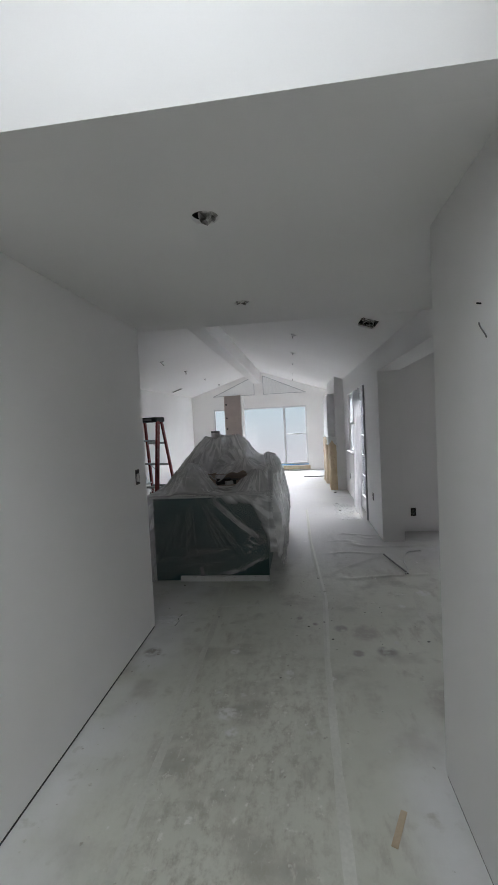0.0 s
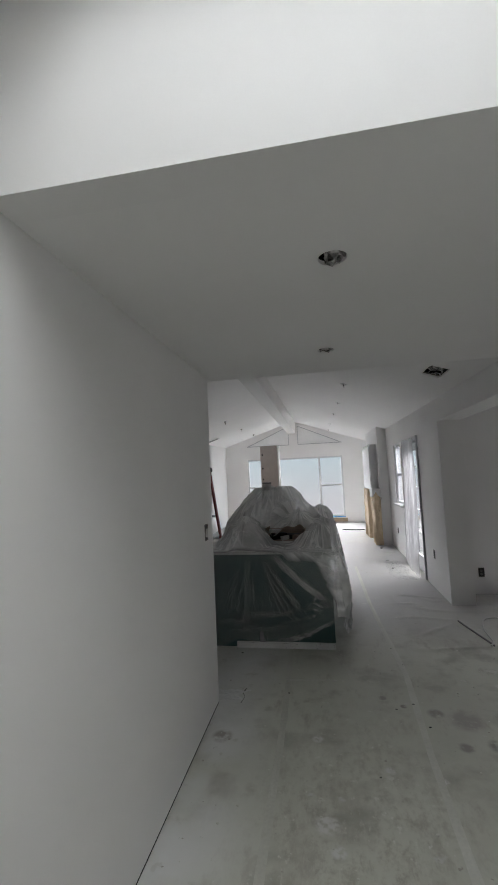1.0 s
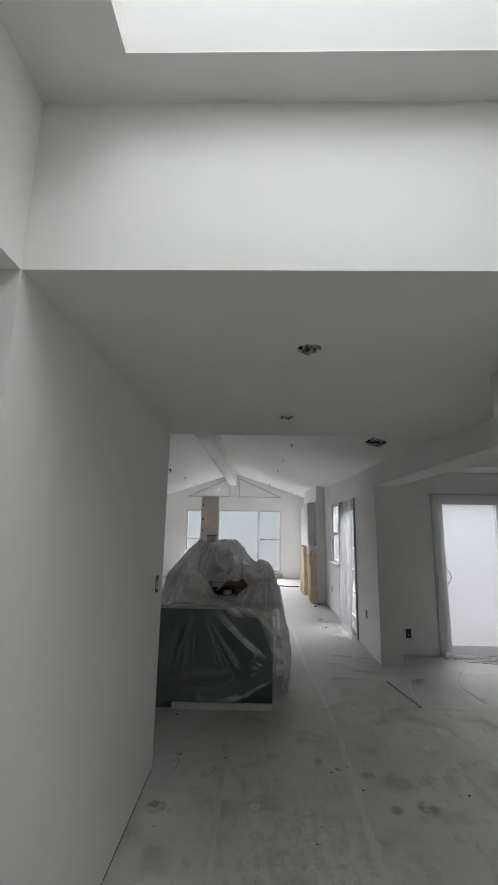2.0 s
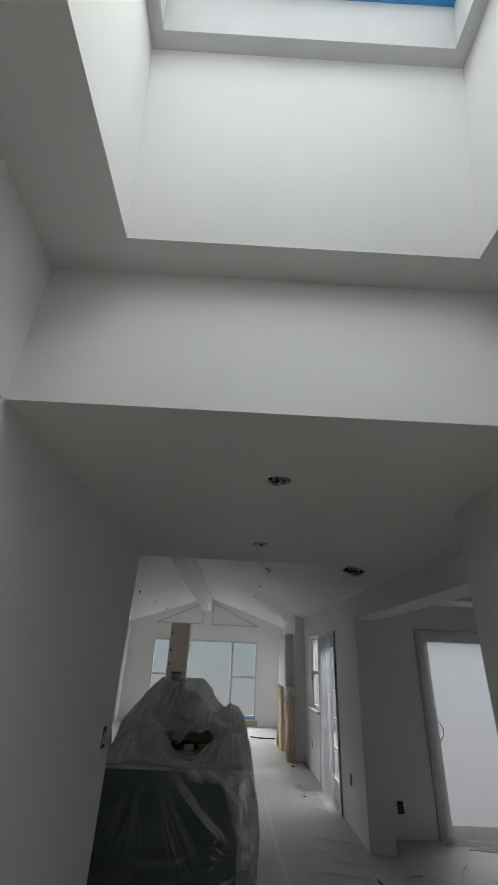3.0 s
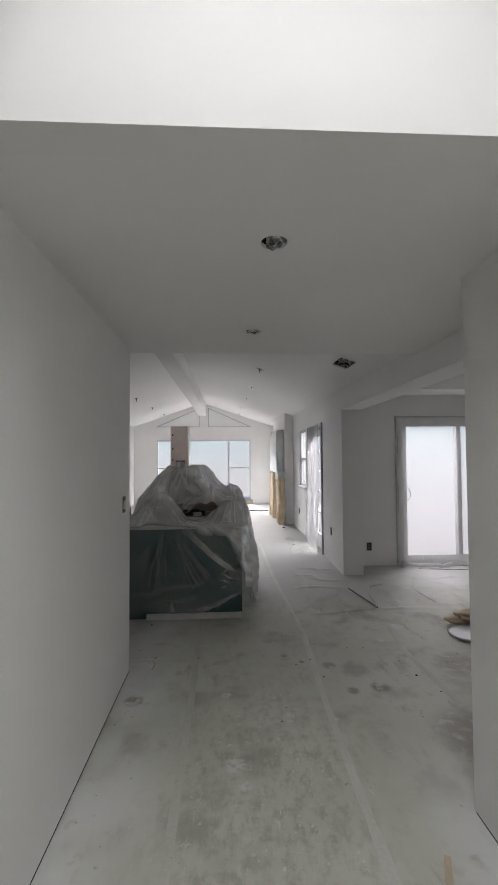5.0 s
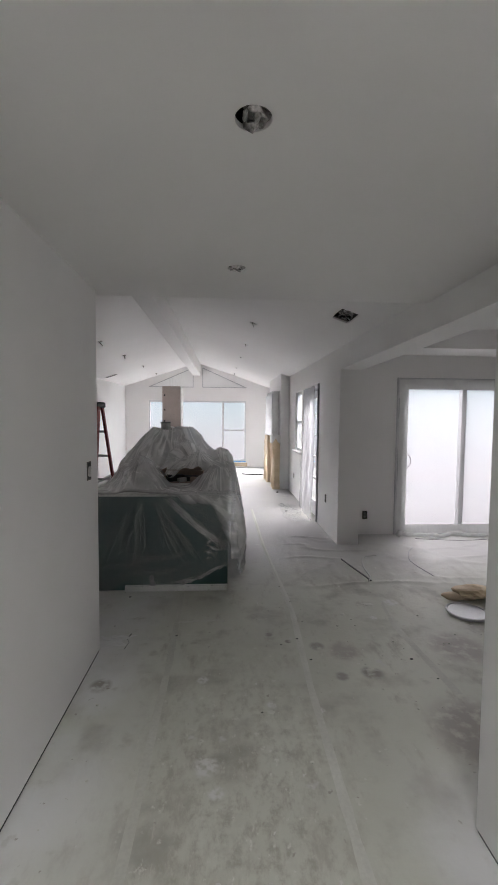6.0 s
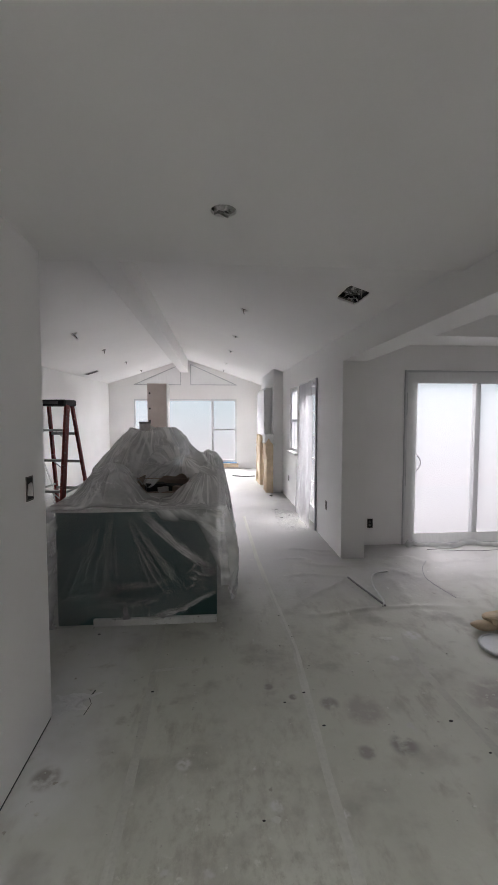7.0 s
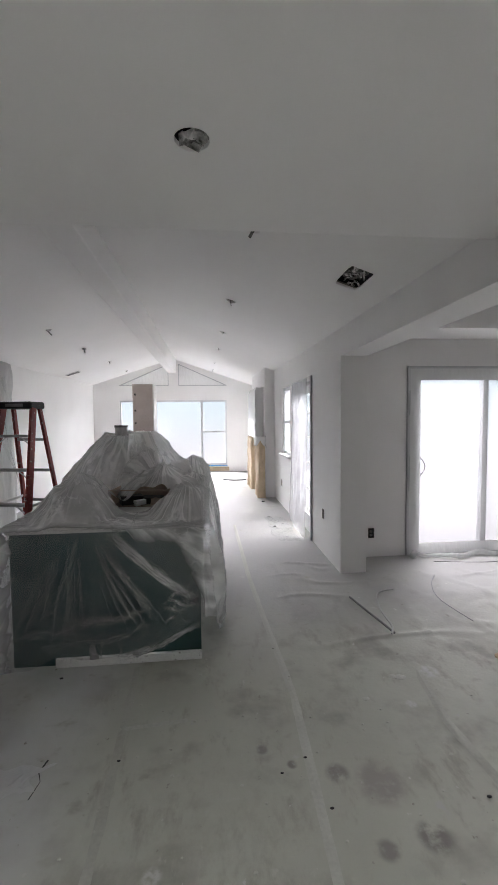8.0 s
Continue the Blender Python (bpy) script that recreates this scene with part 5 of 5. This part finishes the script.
cable([(1.86, 5.80, 0.03), (1.68, 5.72, 0.035), (1.58, 5.45, 0.03), (1.55, 5.15, 0.03), (1.50, 5.04, 0.03)], 0.008, CABLE_WHITE, "pale cable end curling on the floor")
cable([(2.40, 6.05, 0.04), (2.26, 5.85, 0.036), (2.16, 5.55, 0.034), (2.20, 5.14, 0.034)], 0.003, CASING_GREY, "thin grey cable lying on the drop cloth")
cable([(2.62, 6.45, 0.03), (3.2, 6.36, 0.03), (3.8, 6.42, 0.03), (4.6, 6.40, 0.03)], 0.004, CABLE, "thin grey cable below the sliding door")
cable([(0.55, 13.1, 0.01), (0.85, 12.95, 0.012), (1.15, 12.98, 0.01)], 0.014, BLACK, "dark cord on the far floor")

lid = thing("bucket_lid", (2.11, 4.40, 0.0), "dusty white plastic bucket lid lying on the floor", "lid")
bm = bmesh.new()
bmesh.ops.create_cone(bm, cap_ends=True, segments=40, radius1=0.155, radius2=0.15, depth=0.018, matrix=Matrix.Translation((0, 0, 0.010)))
disc = part("disc", bm, VINYL, lid)
bm = bmesh.new()
tube(bm, [(0.155 * math.cos(a), 0.155 * math.sin(a), 0.017) for a in np.linspace(0, 2 * math.pi, 41)], 0.010, 8)
part("rim", bm, VINYL, disc, smooth=True)
for x, y, s, sd in ((2.32, 4.66, 0.15, 1.0), (2.46, 4.72, 0.09, 3.0), (2.14, 4.64, 0.08, 6.0)):
    bm = bmesh.new()
    bmesh.ops.create_icosphere(bm, subdivisions=3, radius=s)
    for v in bm.verts:
        v.co = Vector((v.co.x * 1.25, v.co.y * 0.7, v.co.z * 0.34)) * (1 + 0.45 * noise.noise(v.co * 11 + Vector((sd, 0, 0))))
    lo = min(v.co.z for v in bm.verts)
    ob = part("paper_scrap", bm, PAPER if sd != 3.0 else CARDBOARD, None, "")
    ob.matrix_world = pose(x, y, 0.012 - lo)
    tagged(ob, "crumpled tan masking paper on the floor", "paper")

# crumbs of plaster and dirt on the slab
random.seed(5)
bm = bmesh.new()
for k in range(170):
    x, y = random.uniform(-0.7, 2.2), random.uniform(2.0, 5.0)
    s = random.uniform(0.003, 0.009)
    r = bmesh.ops.create_icosphere(bm, subdivisions=1, radius=s, matrix=Matrix.Translation((x, y, s * 0.4)) @ Matrix.Diagonal((1.3, 0.9, 0.55, 1)))
tagged(part("plaster_crumbs", bm, DUSTTAPE, None), "scattered plaster crumbs on the concrete floor", "crumbs", kind="stuff")
bm = bmesh.new()
for x, y, s in ((0.495, 3.976, 0.007), (0.67, 3.785, 0.008), (-0.755, 4.81, 0.011), (-0.263, 4.126, 0.008), (0.62, 4.05, 0.008), (1.348, 3.764, 0.010), (0.3, 3.3, 0.006), (1.42, 3.55, 0.007), (1.22, 10.1, 0.03), (1.15, 8.25, 0.02)):
    bmesh.ops.create_icosphere(bm, subdivisions=1, radius=s, matrix=Matrix.Translation((x, y, s * 0.3)) @ Matrix.Diagonal((1.3, 0.8, 0.45, 1)))
tagged(part("dirt_crumbs", bm, BLACK, None), "small dark dirt crumbs on the concrete floor", "crumbs", kind="stuff")

# ---- small things ----
nail = thing("wall_hook", (RIGHT, 2.12, 1.90), "bent wire hook and a nail in the wall", "hook")
bm = bmesh.new()
tube(bm, [(-0.004 - 0.006 * math.sin(a), -0.022 + 0.03 * (1 - math.cos(a)) * 0.8 - 0.004, -0.035 + 0.07 * a / math.pi) for a in np.linspace(0, math.pi * 0.8, 12)], 0.0022, 6)
part("wire", bm, CABLE, nail, "bent wire", True)
bm = bmesh.new()
tube(bm, [(0.0, 0.016, 0.081), (-0.014, 0.016, 0.083)], 0.003, 8)
part("nail", bm, BLACK, nail)
ob = part("wooden_stick", boxes((-0.013, 0.013, -0.085, 0.085, 0, 0.004), bevel=0.001), PINE, None)
ob.matrix_world = pose(0.815, 2.34, 0.001, 0, 0, -25)
tagged(ob, "bare wooden stir stick lying on the concrete floor", "stick")
bm = bmesh.new()
g = {}
for i in range(15):
    for j in range(13):
        x, y = -0.80 + 0.21 * i / 14, 3.985 + 0.15 * j / 12
        g[i, j] = bm.verts.new((x + 0.07 * noise.noise(Vector((y * 14, x * 6, 0))), y + 0.06 * noise.noise(Vector((x * 14, 5, y * 6))), 0.003 + 0.012 * abs(noise.noise(Vector((x * 22, y * 22, 3))))))
for i in range(14):
    for j in range(12):
        bm.faces.new((g[i, j], g[i + 1, j], g[i + 1, j + 1], g[i, j + 1]))
tagged(part("film_scrap", bm, WHITE_FILM, None, "", True), "scrap of clear film on the concrete floor", "plastic film")
strip([(-0.600, 4.17), (-0.615, 4.10), (-0.590, 4.05), (-0.605, 3.96)], 0.006, "floor_crack", BLACK, "thin dark crack in the concrete floor", "crack", 0.0012, 0.004)
random.seed(11)
bm = bmesh.new()
for x, y, s in ((1.344, 4.586, 0.030), (1.30, 4.60, 0.02), (1.061, 4.419, 0.018), (0.35, 3.3, 0.016)):
    r = bmesh.ops.create_icosphere(bm, subdivisions=2, radius=s, matrix=Matrix.Translation((x, y, 0.002)) @ Matrix.Diagonal((1.3, 0.9, 0.10, 1)))
    for v in r["verts"]:
        v.co += 0.25 * s * Vector((noise.noise(v.co * 60), noise.noise(v.co * 50 + Vector((3, 0, 0))), 0))
tagged(part("plaster_splashes", bm, DUSTTAPE, None), "flat white plaster splashes on the concrete floor", "plaster", kind="stuff")
